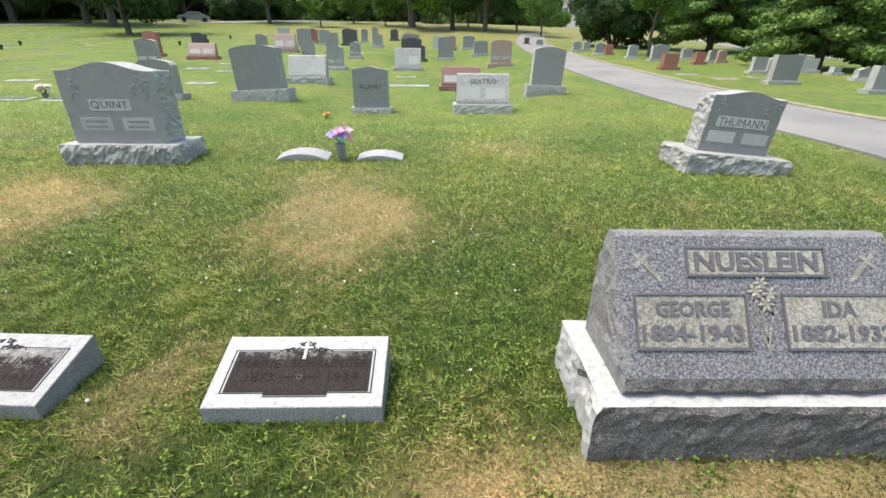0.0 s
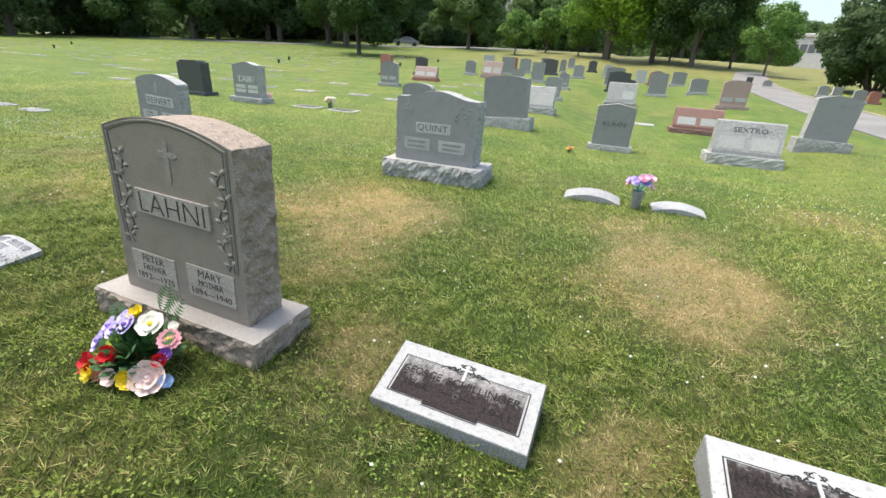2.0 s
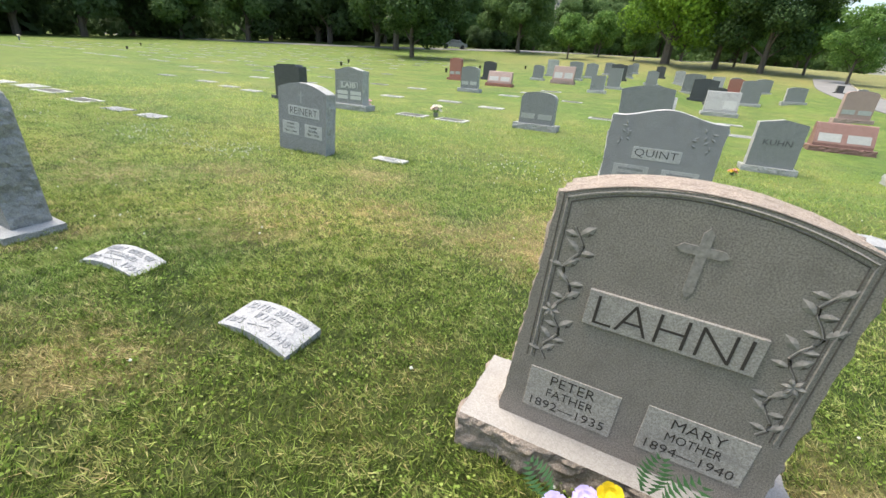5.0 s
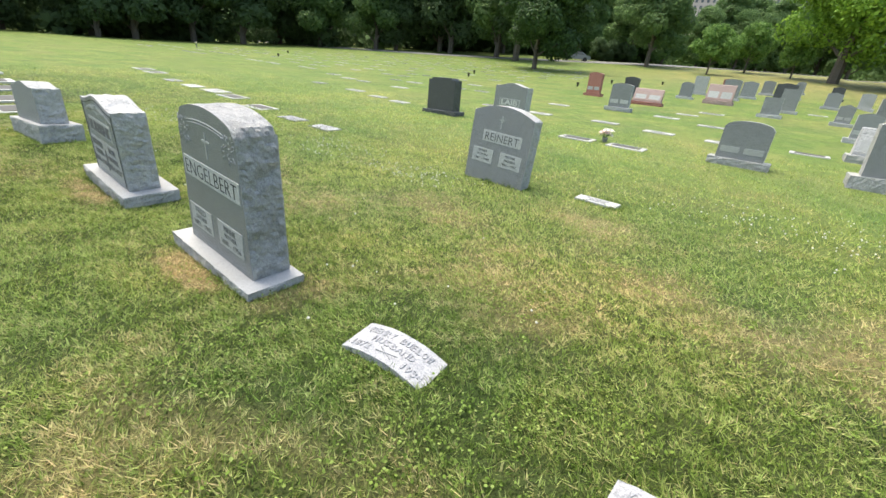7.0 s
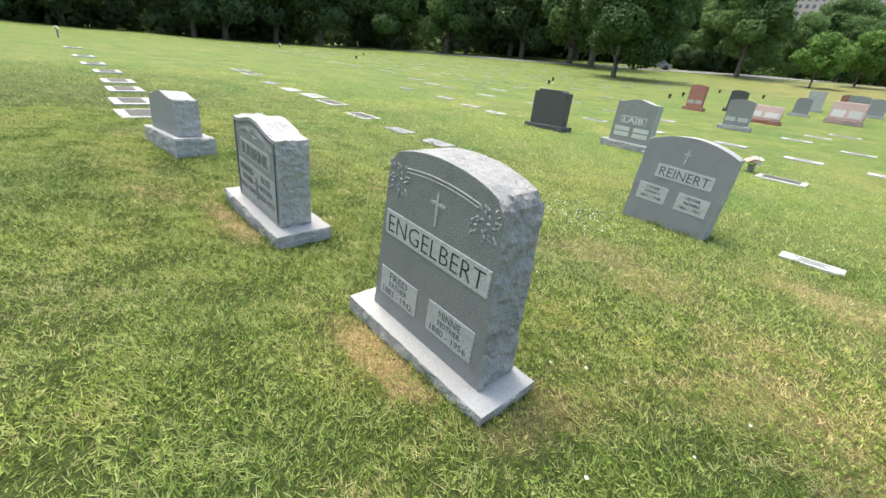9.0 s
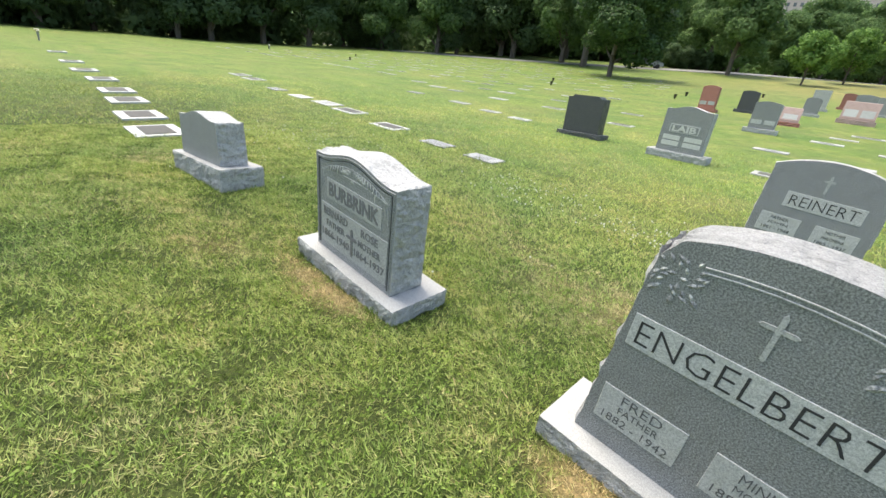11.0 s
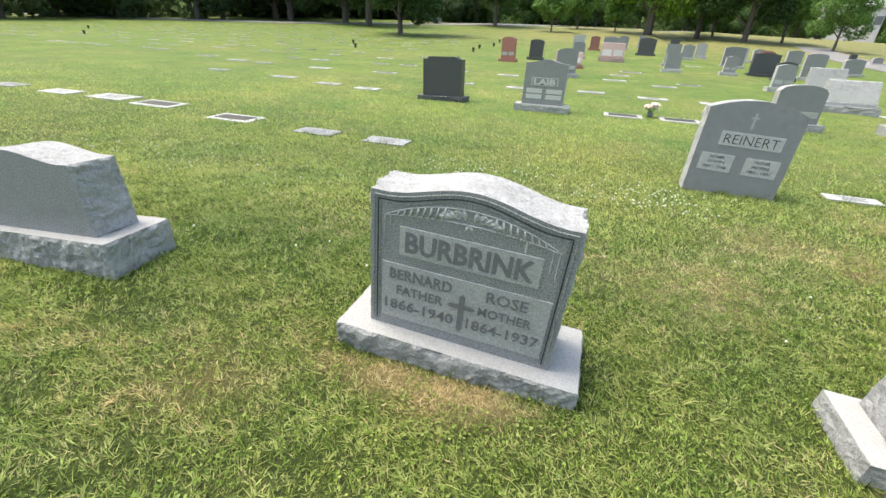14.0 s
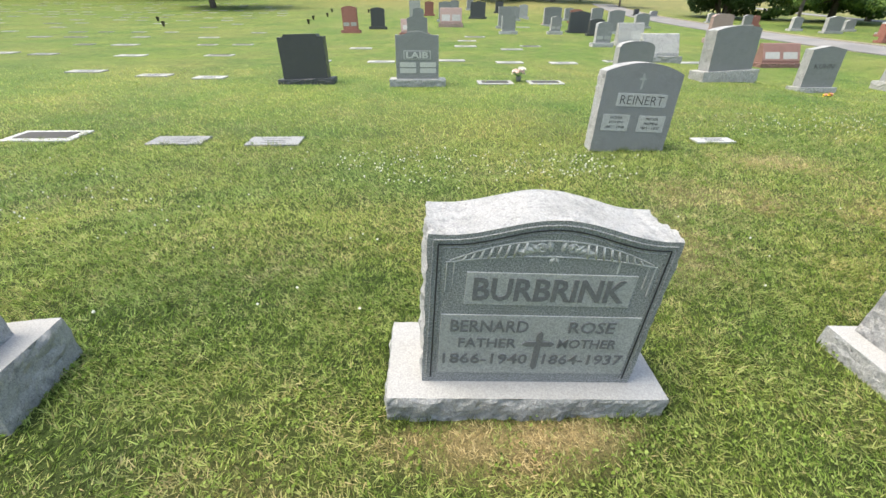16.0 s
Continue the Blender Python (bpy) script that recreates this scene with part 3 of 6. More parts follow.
def leaf_relief(bm, x, z, length, angle, y):
    c, s = math.cos(angle), math.sin(angle)
    pts = [(0, 0), (0.3, 0.2), (0.6, 0.22), (1, 0), (0.6, -0.22), (0.3, -0.2)]
    ring = [bm.verts.new((x + length * (a * c - b * s), y, z + length * (a * s + b * c))) for a, b in pts]
    mid = bm.verts.new((x + length * 0.5 * c, y - 0.006, z + length * 0.5 * s))
    for i in range(6):
        bm.faces.new((ring[i], ring[(i + 1) % 6], mid))


def flower_relief(bm, x, z, r, y):
    for k in range(6):
        leaf_relief(bm, x, z, r, k * math.pi / 3, y)


# ---- first row of graves ----
GROUP = "upright headstones on the lawn"
FLUSH = "flat grave markers set in the lawn"


def upright(name, x, y, turn, lean, w, bottom, shoulder, apex, depth, shape, label, base=None, mats=(GREY, GREY_ROCK), base_mats=(GREY_SAWN, GREY_ROCK), rough=0.016, seed=1, taper=0.0, base_rough=0.02, z=None, detail=1.0, pitch=0.0, shear=0.0):
    """A headstone with its front at y; heights are above the lawn there. base: overhang to each side, in front, behind, height."""
    t = thing(name, pose(x, y, rise(x, y) if z is None else z, pitch, lean, turn), label, "headstone", GROUP)
    if base:
        side, front, back, h = base
        part("base", plinth(-w / 2 - side, w / 2 + side, -front, depth + back, h, base_rough, seed + 3.1, 0.12, 0.022 if detail > 0.6 else 0.07), base_mats, t, "rock-faced base")
    rows, cols = max(4, int(26 * detail)), max(8, int(30 * detail))
    part("tablet", tablet(w, bottom - (0 if base else 0.15), shoulder, apex, depth, shape, rough, seed, taper, rows, cols, max(3, int(10 * detail)), shear), mats, t)
    return t


# brown stone
t = upright("headstone", -1.744, 1.63, 0, 2, 0.87, 0.13, 1.03, 1.105, 0.24, "arc", "brown granite headstone with carved vines on a rough base", (0.126, 0.1, 0.07, 0.13), (BROWN, BROWN_ROCK), (BROWN_SAWN, BROWN_ROCK), 0.017, 2, z=0.015, taper=0.027, shear=0.02, detail=1.6)
panel(t, -0.228, 0.262, 0.622, 0.748, 0, BROWN_PANEL, 0.012)
letters(t, "LAHNI", 0.017, 0.685, 0.43, 0.1, -0.012, LETTER_BROWN, bold=-0.02)
panel(t, -0.352, -0.036, 0.204, 0.384, 0, BROWN_PANEL)
panel(t, 0.046, 0.364, 0.214, 0.398, 0, BROWN_PANEL)
for cx, cz, lines in ((-0.194, 0.294, ("PETER", "FATHER", "1892\u20141935")), (0.205, 0.306, ("MARY", "MOTHER", "1894\u20141940"))):
    for k, (s, wd, ht) in enumerate(zip(lines, (0.155, 0.165, 0.265), (0.04, 0.034, 0.036))):
        letters(t, s, cx, cz + 0.055 - 0.055 * k, wd, ht, -0.004, LETTER_BROWN, bold=-0.012)
cross(t, 0.027, 0.807, 1.017, 0, CARVE_BROWN, 0.62)
for sgn in (-1, 1):
    edge = sgn * 0.375 + 0.012
    part("border_line", tube(bmesh.new(), [(edge, -0.001, 0.42)] + [(edge, -0.001, z) for z in (0.6, 0.8, 1.0)] + [(edge * (1 - k / 8), -0.001, 1.02 + 0.075 * (1 - (1 - k / 8) ** 2)) for k in range(9)], 0.004, 5), CARVE_BROWN, t)
    bm = bmesh.new()
    stem = [(sgn * (0.325 + 0.022 * math.sin(k * 1.1)) + 0.008 + 0.0006 * k, -0.001, 0.43 + k * 0.028) for k in range(19)]
    tube(bm, stem, 0.003, 5)
    for k in (1, 3, 5, 9, 11, 13, 15, 17):
        side = 1 if k % 4 == 1 else -1
        leaf_relief(bm, stem[k][0], stem[k][2], 0.062, math.pi / 2 - side * 0.85, -0.001)
        leaf_relief(bm, stem[k][0], stem[k][2], 0.05, math.pi / 2 + side * 1.4, -0.001)
    flower_relief(bm, stem[7][0], stem[7][2], 0.034, -0.004)
    # Dark lines along the border draw the shade of its cut edges
    cut_shade = bmesh.new()
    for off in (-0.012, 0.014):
        tube(cut_shade, [(edge + sgn * off, -0.0005, z) for z in (0.42, 0.6, 0.8, 1.0)] + [((edge + sgn * off) * (1 - k / 8), -0.0005, 1.02 + off * 0.9 + 0.075 * (1 - (1 - k / 8) ** 2)) for k in range(9)], 0.0022, 4)
    part("border_groove", cut_shade, CARVE_SHADE, t)
    # Dark copies set off behind stem and leaves: their painted shadow
    cut_shade = bmesh.new()
    tube(cut_shade, [(x + 0.006, -0.0008, z - 0.003) for x, y, z in stem], 0.003, 4)
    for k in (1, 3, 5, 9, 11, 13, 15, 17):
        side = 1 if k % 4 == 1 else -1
        leaf_relief(cut_shade, stem[k][0] + 0.004, stem[k][2] - 0.005, 0.064, math.pi / 2 - side * 0.85, 0.0015)
        leaf_relief(cut_shade, stem[k][0] + 0.004, stem[k][2] - 0.005, 0.052, math.pi / 2 + side * 1.4, 0.0015)
    part("vine_groove", cut_shade, CARVE_SHADE, t)
    part("vine_carving", bm, CARVE_BROWN, t, "carved leafy vine with a blossom")

# tall grey stone
t = upright("headstone", -6.244, 1.55, 0, 3, 0.84, 0.075, 0.962, 1.035, 0.25, "round", "dark grey granite headstone with split white edges and a cross", (0.115, 0.095, 0.03, 0.075), rough=0.015, seed=5, z=0.04, taper=0.058, detail=1.6, pitch=2.5, base_rough=0.007)
panel(t, -0.359, 0.363, 0.552, 0.684, 0, PANEL)
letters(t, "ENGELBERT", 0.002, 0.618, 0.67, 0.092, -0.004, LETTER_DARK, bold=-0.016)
panel(t, -0.367, -0.059, 0.184, 0.352, 0, PANEL)
panel(t, 0.027, 0.343, 0.182, 0.358, 0, PANEL)
for cx, cz, lines in ((-0.213, 0.268, ("FRED", "FATHER", "1882 - 1942")), (0.185, 0.27, ("MINNIE", "MOTHER", "1880 - 1956"))):
    for k, (s, wd, ht) in enumerate(zip(lines, (0.15, 0.15, 0.25), (0.04, 0.03, 0.036))):
        letters(t, s, cx, cz + 0.05 - 0.05 * k, wd, ht, -0.004, LETTER_GREY, bold=-0.008)
cross(t, -0.002, 0.727, 0.89, 0, PANEL, 0.6, 0.09)
for sgn in (-1, 1):
    cx, cz = sgn * 0.283, 0.865
    for k in range(26):
        a, r = k * 2.4, 0.0125 * math.sqrt(k)
        bm = bmesh.new()
        leaf_relief(bm, cx + r * 1.15 * math.cos(a), cz + r * math.sin(a), 0.026 + 0.006 * (k % 3), a + 0.9 * (k % 2), -0.001)
        part("carved_petal", bm, PANEL if k % 3 == 0 else MID, t)
    for k in (-1, 0, 1):
        bm = bmesh.new()
        leaf_relief(bm, cx + 0.05 * k, cz - 0.05 - 0.012 * (k == 0), 0.045, -math.pi / 2 + 0.8 * k, -0.001)
        part("carved_leaf", bm, MID, t)
for dz in (0, 0.018):
    part("border_line", tube(bmesh.new(), [(0.23 * u, -0.001, 0.91 + dz + 0.02 * (1 - u * u)) for u in (-1, -0.6, -0.2, 0.2, 0.6, 1)], 0.003, 5), PANEL, t)

# stone with the wide inscription
t = upright("headstone", -8.33, 1.525, 0, 3, 0.85, 0.125, 0.795, 0.86, 0.25, "serp", "grey granite headstone with a white split top and raised lettering", (0.133, 0.085, 0.1, 0.125), rough=0.015, seed=8, z=0.035, detail=1.6, pitch=3, base_rough=0.015)
panel(t, -0.29, 0.308, 0.519, 0.657, 0, PANEL)
letters(t, "BURBRINK", 0.009, 0.588, 0.545, 0.098, -0.004, LETTER_MID, proud=0.006, bold=0.026)
panel(t, -0.367, 0.378, 0.178, 0.472, 0, PANEL)
cross(t, 0.01, 0.205, 0.4, -0.004, LETTER_MID, 0.62, 0.12)
for cx, lines, wd in ((-0.185, ("BERNARD", "FATHER", "1866-1940"), (0.29, 0.22, 0.33)), (0.2, ("ROSE", "MOTHER", "1864-1937"), (0.175, 0.23, 0.32))):
    for k, s in enumerate(lines):
        letters(t, s, cx, 0.422 - 0.082 * k, wd[k], (0.056, 0.046, 0.054)[k], -0.004, LETTER_MID, proud=0.006, bold=0.012)
for r, wide in ((0.408, 0.0035), (0.392, 0.0028), (0.38, 0.0022)):
    part("border_line", tube(bmesh.new(), [(-r, -0.001, 0.15), (-r, -0.001, 0.5), (-r, -0.001, 0.755)] + [(r * u, -0.001, 0.763 + (r - 0.395) + 0.033 * (1 + math.cos(math.pi * min(1, abs(u) * 1.1)))) for u in [k / 10 for k in range(-10, 11)]] + [(r, -0.001, 0.755), (r, -0.001, 0.5), (r, -0.001, 0.15)], wide, 5), MID if r != 0.392 else LETTER_DARK, t)


def scroll(u, high):
    """Height of the carved band over the inscription, along its upper or lower edge."""
    return (0.7 if high else 0.695) + (0.086 if high else 0.03) * (1 - u * u)


for high in (False, True):
    part("scroll_edge", tube(bmesh.new(), [(0.35 * u, -0.001, scroll(u, high)) for u in [k / 8 - 1 for k in range(17)]], 0.0028, 5), PANEL, t)
for k in range(-11, 12):
    if abs(k) > 3:
        u = k / 12.5
        part("flute", tube(bmesh.new(), [(0.35 * u, -0.001, scroll(u, False)), (0.35 * u - 0.006 * (1 if k > 0 else -1), -0.003, (scroll(u, True) + scroll(u, False)) / 2), (0.35 * u - 0.01 * (1 if k > 0 else -1), -0.001, scroll(u, True))], 0.0045, 5), PANEL, t)
for sgn in (-1, 1):
    for k in range(5):
        bm = bmesh.new()
        leaf_relief(bm, sgn * (0.018 + 0.017 * k), 0.742, 0.052, math.pi / 2 - sgn * (0.25 + 0.33 * k), -0.001)
        part("carved_leaf", bm, PANEL, t)
    part("volute", tube(bmesh.new(), [(sgn * (0.05 + (0.022 - 0.0016 * k) * math.cos(k * 0.75)), -0.002, 0.757 + (0.022 - 0.0016 * k) * math.sin(k * 0.75)) for k in range(11)], 0.0032, 5), PANEL, t)
    frame_line(t, [(sgn * 0.335, 0.6), (sgn * 0.335, 0.695), (sgn * 0.36, 0.695), (sgn * 0.36, 0.57)], -0.001, 0.003, PANEL)
    bm = bmesh.new()
    leaf_relief(bm, 0, 0.728, 0.036, -math.pi / 2 + sgn * 0.45, -0.001)
    part("carved_leaf", bm, PANEL, t)
part("drip_stain", box(bmesh.new(), 0.226, 0.232, -0.0015, 0.002, 0.662, 0.712, 0, 0.001), LETTER_LIGHT, t, "white streak on the stone")

# broad low stone with a waved head
t = upright("headstone", -10.79, 1.37, 4, -2.5, 0.92, 0.165, 0.56, 0.615, 0.26, "serp", "weathered light grey blank headstone on a thick rough base", (0.115, 0.06, 0.09, 0.165), (MID, GREY_ROCK), (GREY_SAWN, GREY_ROCK), 0.014, 11, z=0.165, detail=1.5, taper=0.03, base_rough=0.016)


# slant-faced stone
def slant_stone():
    t = thing("headstone", pose(3.035, 1.45, -0.03), "violet-grey slant-faced granite headstone with crosses on a rough white base", "headstone", GROUP)
    bm = plinth(-0.625, 0.69, -0.06, 0.48, 0.2, 0.018, 4.4)
    for v in bm.verts:
        if v.co.x < -0.56 and v.co.y < 0.2 and v.co.z < 0.19:
            v.co.x += 0.05 * (v.co.y + 0.06) / 0.26 - 0.02 + 0.012 * noise.noise(v.co * 9)
    # Left-facing faces get the white top stone, painting the sun's side brighter
    for f in bm.faces:
        f.normal_update()
        if f.normal.x < -0.55:
            f.material_index, f.smooth = 0, False
    part("base", bm, (WHITE_STONE, PURPLE_ROCK), t, "split stone base with a bright sawn top, its left end coloured as sunlit")
    w, n = 1.07, 44
    prof = [(0.0, 0.2), (-0.012, 0.235), (0.0, 0.275), (0.305, 0.715), (0.32, 0.722), (0.37, 0.716), (0.40, 0.67), (0.42, 0.45), (0.42, 0.2)]
    fine = []
    for (a, b), (c, d) in zip(prof, prof[1:]):
        k = max(1, int(math.hypot(c - a, d - b) / 0.025))
        fine += [(a + (c - a) * i / k, b + (d - b) * i / k) for i in range(k)]
    fine.append(prof[-1])
    bm = bmesh.new()
    loops = []
    for i in range(n + 1):
        x = -w / 2 + w * i / n
        ring = []
        for yy, zz in fine:
            q = Vector((x, yy, zz))
            s = noise.noise(q * 9) + 0.8 * noise.noise(q * 24) + 0.5 * noise.noise(q * 52)
            split = zz < 0.272 and yy < 0.05 or yy > 0.312
            k = 0.022 * (s + 0.2) if split and zz > 0.21 else 0
            ex = (0.014 * s + 0.11 * max(0, 0.6 - zz)) * (1 if i == n else -1) if i in (0, n) and 0.02 < yy < 0.41 else 0
            ring.append((x + ex, yy + (k * 0.3 if yy > 0.312 else -k * 0.7), zz + (k * 0.4 if zz > 0.72 else 0)))
        loops.append(ring)
    caps = []
    for ring, out in ((loops[0], -1), (loops[-1], 1)):
        mid = sum((Vector(q) for q in ring), Vector()) / len(ring)
        stack = []
        for g in (0.86, 0.7, 0.54, 0.38, 0.22, 0.08):
            row = []
            for q in ring:
                p = mid.lerp(Vector(q), g)
                p.x = Vector(q).x * g + mid.x * (1 - g) + out * 0.012 * (noise.noise(p * 8) + 0.9 * noise.noise(p * 21) + 0.3)
                row.append(tuple(p))
            stack.append(row)
        caps.append(stack)
    loops = caps[0][::-1] + loops + caps[1]
    loft(bm, loops, 1, 1, 0)
    for f in bm.faces:
        c = f.calc_center_median()
        if f.material_index == 0 and (c.z < 0.272 or c.y > 0.308):
            f.material_index = 1
        if abs(c.x) > 0.53 or c.z > 0.715:
            f.material_index = 2
    part("tablet", bm, (PURPLE, PURPLE_ROCK, VIOLET_ROCK), t)
    a = math.degrees(math.atan2(0.305, 0.44))
    up = Vector((0, 0.305, 0.44)).normalized()

    def on(s, lift=0.0):
        p = Vector((0, 0, 0.275)) + up * s + Vector((0, -up.z, up.y)) * lift
        return p

    def slab(x0, x1, s0, s1, mat, name="panel", lift=0.004):
        ob = part(name, box(bmesh.new(), x0, x1, -lift, 0.006, s0, s1, 0, 0.002), mat, t)
        ob.matrix_basis = pose(0, 0, 0.275, -a)
        PANELS.setdefault(t.name, []).append((x0, x1, on(s0).z, on(s1).z, ob))
        return ob

    def line(text, x, s, wd, ht, mat=LETTER_VIOLET):
        p = on(s, 0.004)
        letters(t, text, x, p.z, wd, ht, p.y, mat, -a, 0.008, bold=0.028)

    # Dark strips round each panel stand in for its recess shadow
    for x0, x1, s0, s1 in ((-0.262, 0.268, 0.385, 0.485), (-0.475, -0.06, 0.11, 0.305), (0.092, 0.51, 0.11, 0.305)):
        bm = bmesh.new()
        for q in ((x0 - 0.008, x0, s0 - 0.008, s1 + 0.008), (x1, x1 + 0.008, s0 - 0.008, s1 + 0.008), (x0, x1, s0 - 0.008, s0), (x0, x1, s1, s1 + 0.008)):
            box(bm, q[0], q[1], -0.009, 0.004, q[2], q[3])
        part("panel_rim", bm, LETTER_VIOLET, t).matrix_basis = pose(0, 0, 0.275, -a)
    slab(-0.262, 0.268, 0.385, 0.485, WORN_PANEL)
    line("NUESLEIN", 0.003, 0.435, 0.48, 0.075)
    slab(-0.475, -0.06, 0.11, 0.305, WORN_PANEL)
    line("GEORGE", -0.262, 0.255, 0.285, 0.06)
    line("1884-1943", -0.268, 0.165, 0.385, 0.062)
    slab(0.092, 0.51, 0.11, 0.305, WORN_PANEL)
    line("IDA", 0.30, 0.255, 0.13, 0.06)
    line("1882-1932", 0.302, 0.165, 0.385, 0.062)
    for sgn in (-1, 1):
        ob = cross(t, 0, -0.085, 0.075, 0, WORN_PANEL, 0.5, 0.1)
        p = on(0.42, 0.0)
        ob.matrix_basis = pose(sgn * 0.425, p.y, p.z, -a, 0, 0) @ pose(0, 0, 0, 0, sgn * 43, 0)
    bm = bmesh.new()
    tube(bm, [(0.0, -0.001, -0.17), (0.004, -0.001, -0.1), (-0.01, -0.001, 0.0), (0.0, -0.001, 0.08)], 0.004, 5)
    tube(bm, [(0.0, -0.001, -0.14), (0.035, -0.001, -0.02), (0.03, -0.001, 0.05)], 0.003, 5)
    tube(bm, [(0.0, -0.001, -0.14), (-0.035, -0.001, -0.02), (-0.025, -0.001, 0.06)], 0.003, 5)
    for x, z in ((0, 0.1), (0.03, 0.06), (-0.025, 0.07), (0.012, 0.02)):
        flower_relief(bm, x, z, 0.036, -0.004)
    ob = part("lily_carving", bm, WORN_PANEL, t, "carved spray of lilies")
    p = on(0.25, 0.002)
    ob.matrix_basis = pose(0.01, p.y, p.z, -a)


slant_stone()


def bevel_marker(x, y, w, d, lines, turn=0.0, crust=0):
    """A raised rectangular marker with a sooty inset plate and a small cross."""
    t = thing("grave_marker", pose(x, y, -0.085, 0, 0, turn), "raised pale granite grave marker with a blackened inscription plate", "grave marker", "raised markers in the first row")
    bm = bmesh.new()
    lo, hi = 0.08, 0.176
    ring = [(-w / 2, 0), (w / 2, 0), (w / 2, d), (-w / 2, d)]
    zt = [lo, lo, hi, hi]
    # Sides take a darker grey than the sky-lit top: shading by material
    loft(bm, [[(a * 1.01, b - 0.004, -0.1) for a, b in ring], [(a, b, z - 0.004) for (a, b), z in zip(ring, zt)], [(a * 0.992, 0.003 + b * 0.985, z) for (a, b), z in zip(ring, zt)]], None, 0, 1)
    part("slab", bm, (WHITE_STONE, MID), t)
    tilt = math.degrees(math.atan2(hi - lo, d))
    top = pose(0, 0, lo, tilt)

    def plate(x0, x1, y0, y1, mat, name, lift):
        ob = part(name, box(bmesh.new(), x0, x1, y0, y1, 0.0005, lift, 0, 0.0008), mat, t)
        ob.matrix_basis = top
        return ob

    plate(-w * 0.41, w * 0.41, d * 0.2, d * 0.78, SOOT[crust], "plate", 0.0035)
    plate(-w * 0.18, w * 0.18, d * 0.155, d * 0.2, SOOT[crust], "plate", 0.0035)
    for x0, x1, y0, y1 in ((-0.43, 0.43, 0.803, 0.815), (-0.43, -0.422, 0.18, 0.803), (0.422, 0.43, 0.18, 0.803), (-0.422, -0.18, 0.18, 0.192), (0.18, 0.422, 0.18, 0.192), (-0.41, 0.41, 0.78, 0.79), (-0.18, 0.18, 0.132, 0.144)):
        plate(x0 * w, x1 * w, y0 * d, y1 * d, LETTER_DARK, "border_line", 0.0025)
    bm = bmesh.new()
    for sgn in (-1, 1):
        tube(bm, [(sgn * k * 0.016, d * (0.86 - 0.012 * k) + 0.012 * math.sin(k * 1.2), 0.003) for k in range(9)], 0.0028, 4)
        tube(bm, [(sgn * k * 0.013, d * (0.75 + 0.012 * k) + 0.01 * math.cos(k * 1.3), 0.003) for k in range(8)], 0.0025, 4)
    tube(bm, [(-0.03, d * 0.84, 0.003), (-0.018, d * 0.92, 0.003), (0, d * 0.945, 0.003), (0.018, d * 0.92, 0.003), (0.03, d * 0.84, 0.003)], 0.003, 4)
    ob = part("scroll_carving", bm, LETTER_DARK, t)
    ob.matrix_basis = top
    for sgn in (-1, 1):
        for cx, cy, size in ((0.034, 0.8, 0.016), (0.062, 0.815, 0.013), (0.088, 0.805, 0.01), (0.028, 0.9, 0.01)):
            ob = part("volute", tube(bmesh.new(), [(sgn * (cx + size * (1 - 0.085 * k) * math.cos(k * 0.8)), d * cy + size * (1 - 0.085 * k) * math.sin(k * 0.8), 0.0032) for k in range(10)], 0.0022, 4), LETTER_DARK, t)
            ob.matrix_basis = top
    ob = part("divider", tube(bmesh.new(), [(-0.075 + 0.015 * k, d * 0.4, 0.0045) for k in range(11)], 0.0018, 4), LETTER_BLACK, t)
    ob.matrix_basis = top
    ob = part("divider_ring", tube(bmesh.new(), [(0.011 * math.cos(k * 0.6283), d * 0.4 + 0.011 * math.sin(k * 0.6283), 0.005) for k in range(11)], 0.0025, 4), LETTER_GREY, t)
    ob.matrix_basis = top
    bm = bmesh.new()
    box(bm, -0.007, 0.007, d * 0.66, d * 0.93, 0.002, 0.008)
    box(bm, -0.03, 0.03, d * 0.82, d * 0.855, 0.0025, 0.0085)
    ob = part("cross", bm, WHITE_STONE, t)
    ob.matrix_basis = top
    for s, lx, ly, wd, ht in lines:
        letters(t, s, 0, 0, wd, ht, 0, LETTER_BLACK, flat=top @ pose(lx, ly * d, 0.0036), proud=0.0025)
    return t


bevel_marker(1.212, 1.56, 0.745, 0.35, (("MARIE", -0.19, 0.6, 0.19, 0.042), ("SCHILLINGER", 0.12, 0.6, 0.34, 0.042), ("1873", -0.17, 0.4, 0.12, 0.042), ("1934", 0.19, 0.4, 0.13, 0.042)), 0.5)
bevel_marker(-0.205, 1.582, 0.745, 0.35, (("GEORGE", -0.2, 0.6, 0.2, 0.04), ("SCHILLINGER", 0.11, 0.6, 0.36, 0.04), ("1866", -0.2, 0.4, 0.12, 0.036), ("1941", 0.2, 0.36, 0.12, 0.036)), -2, 1)


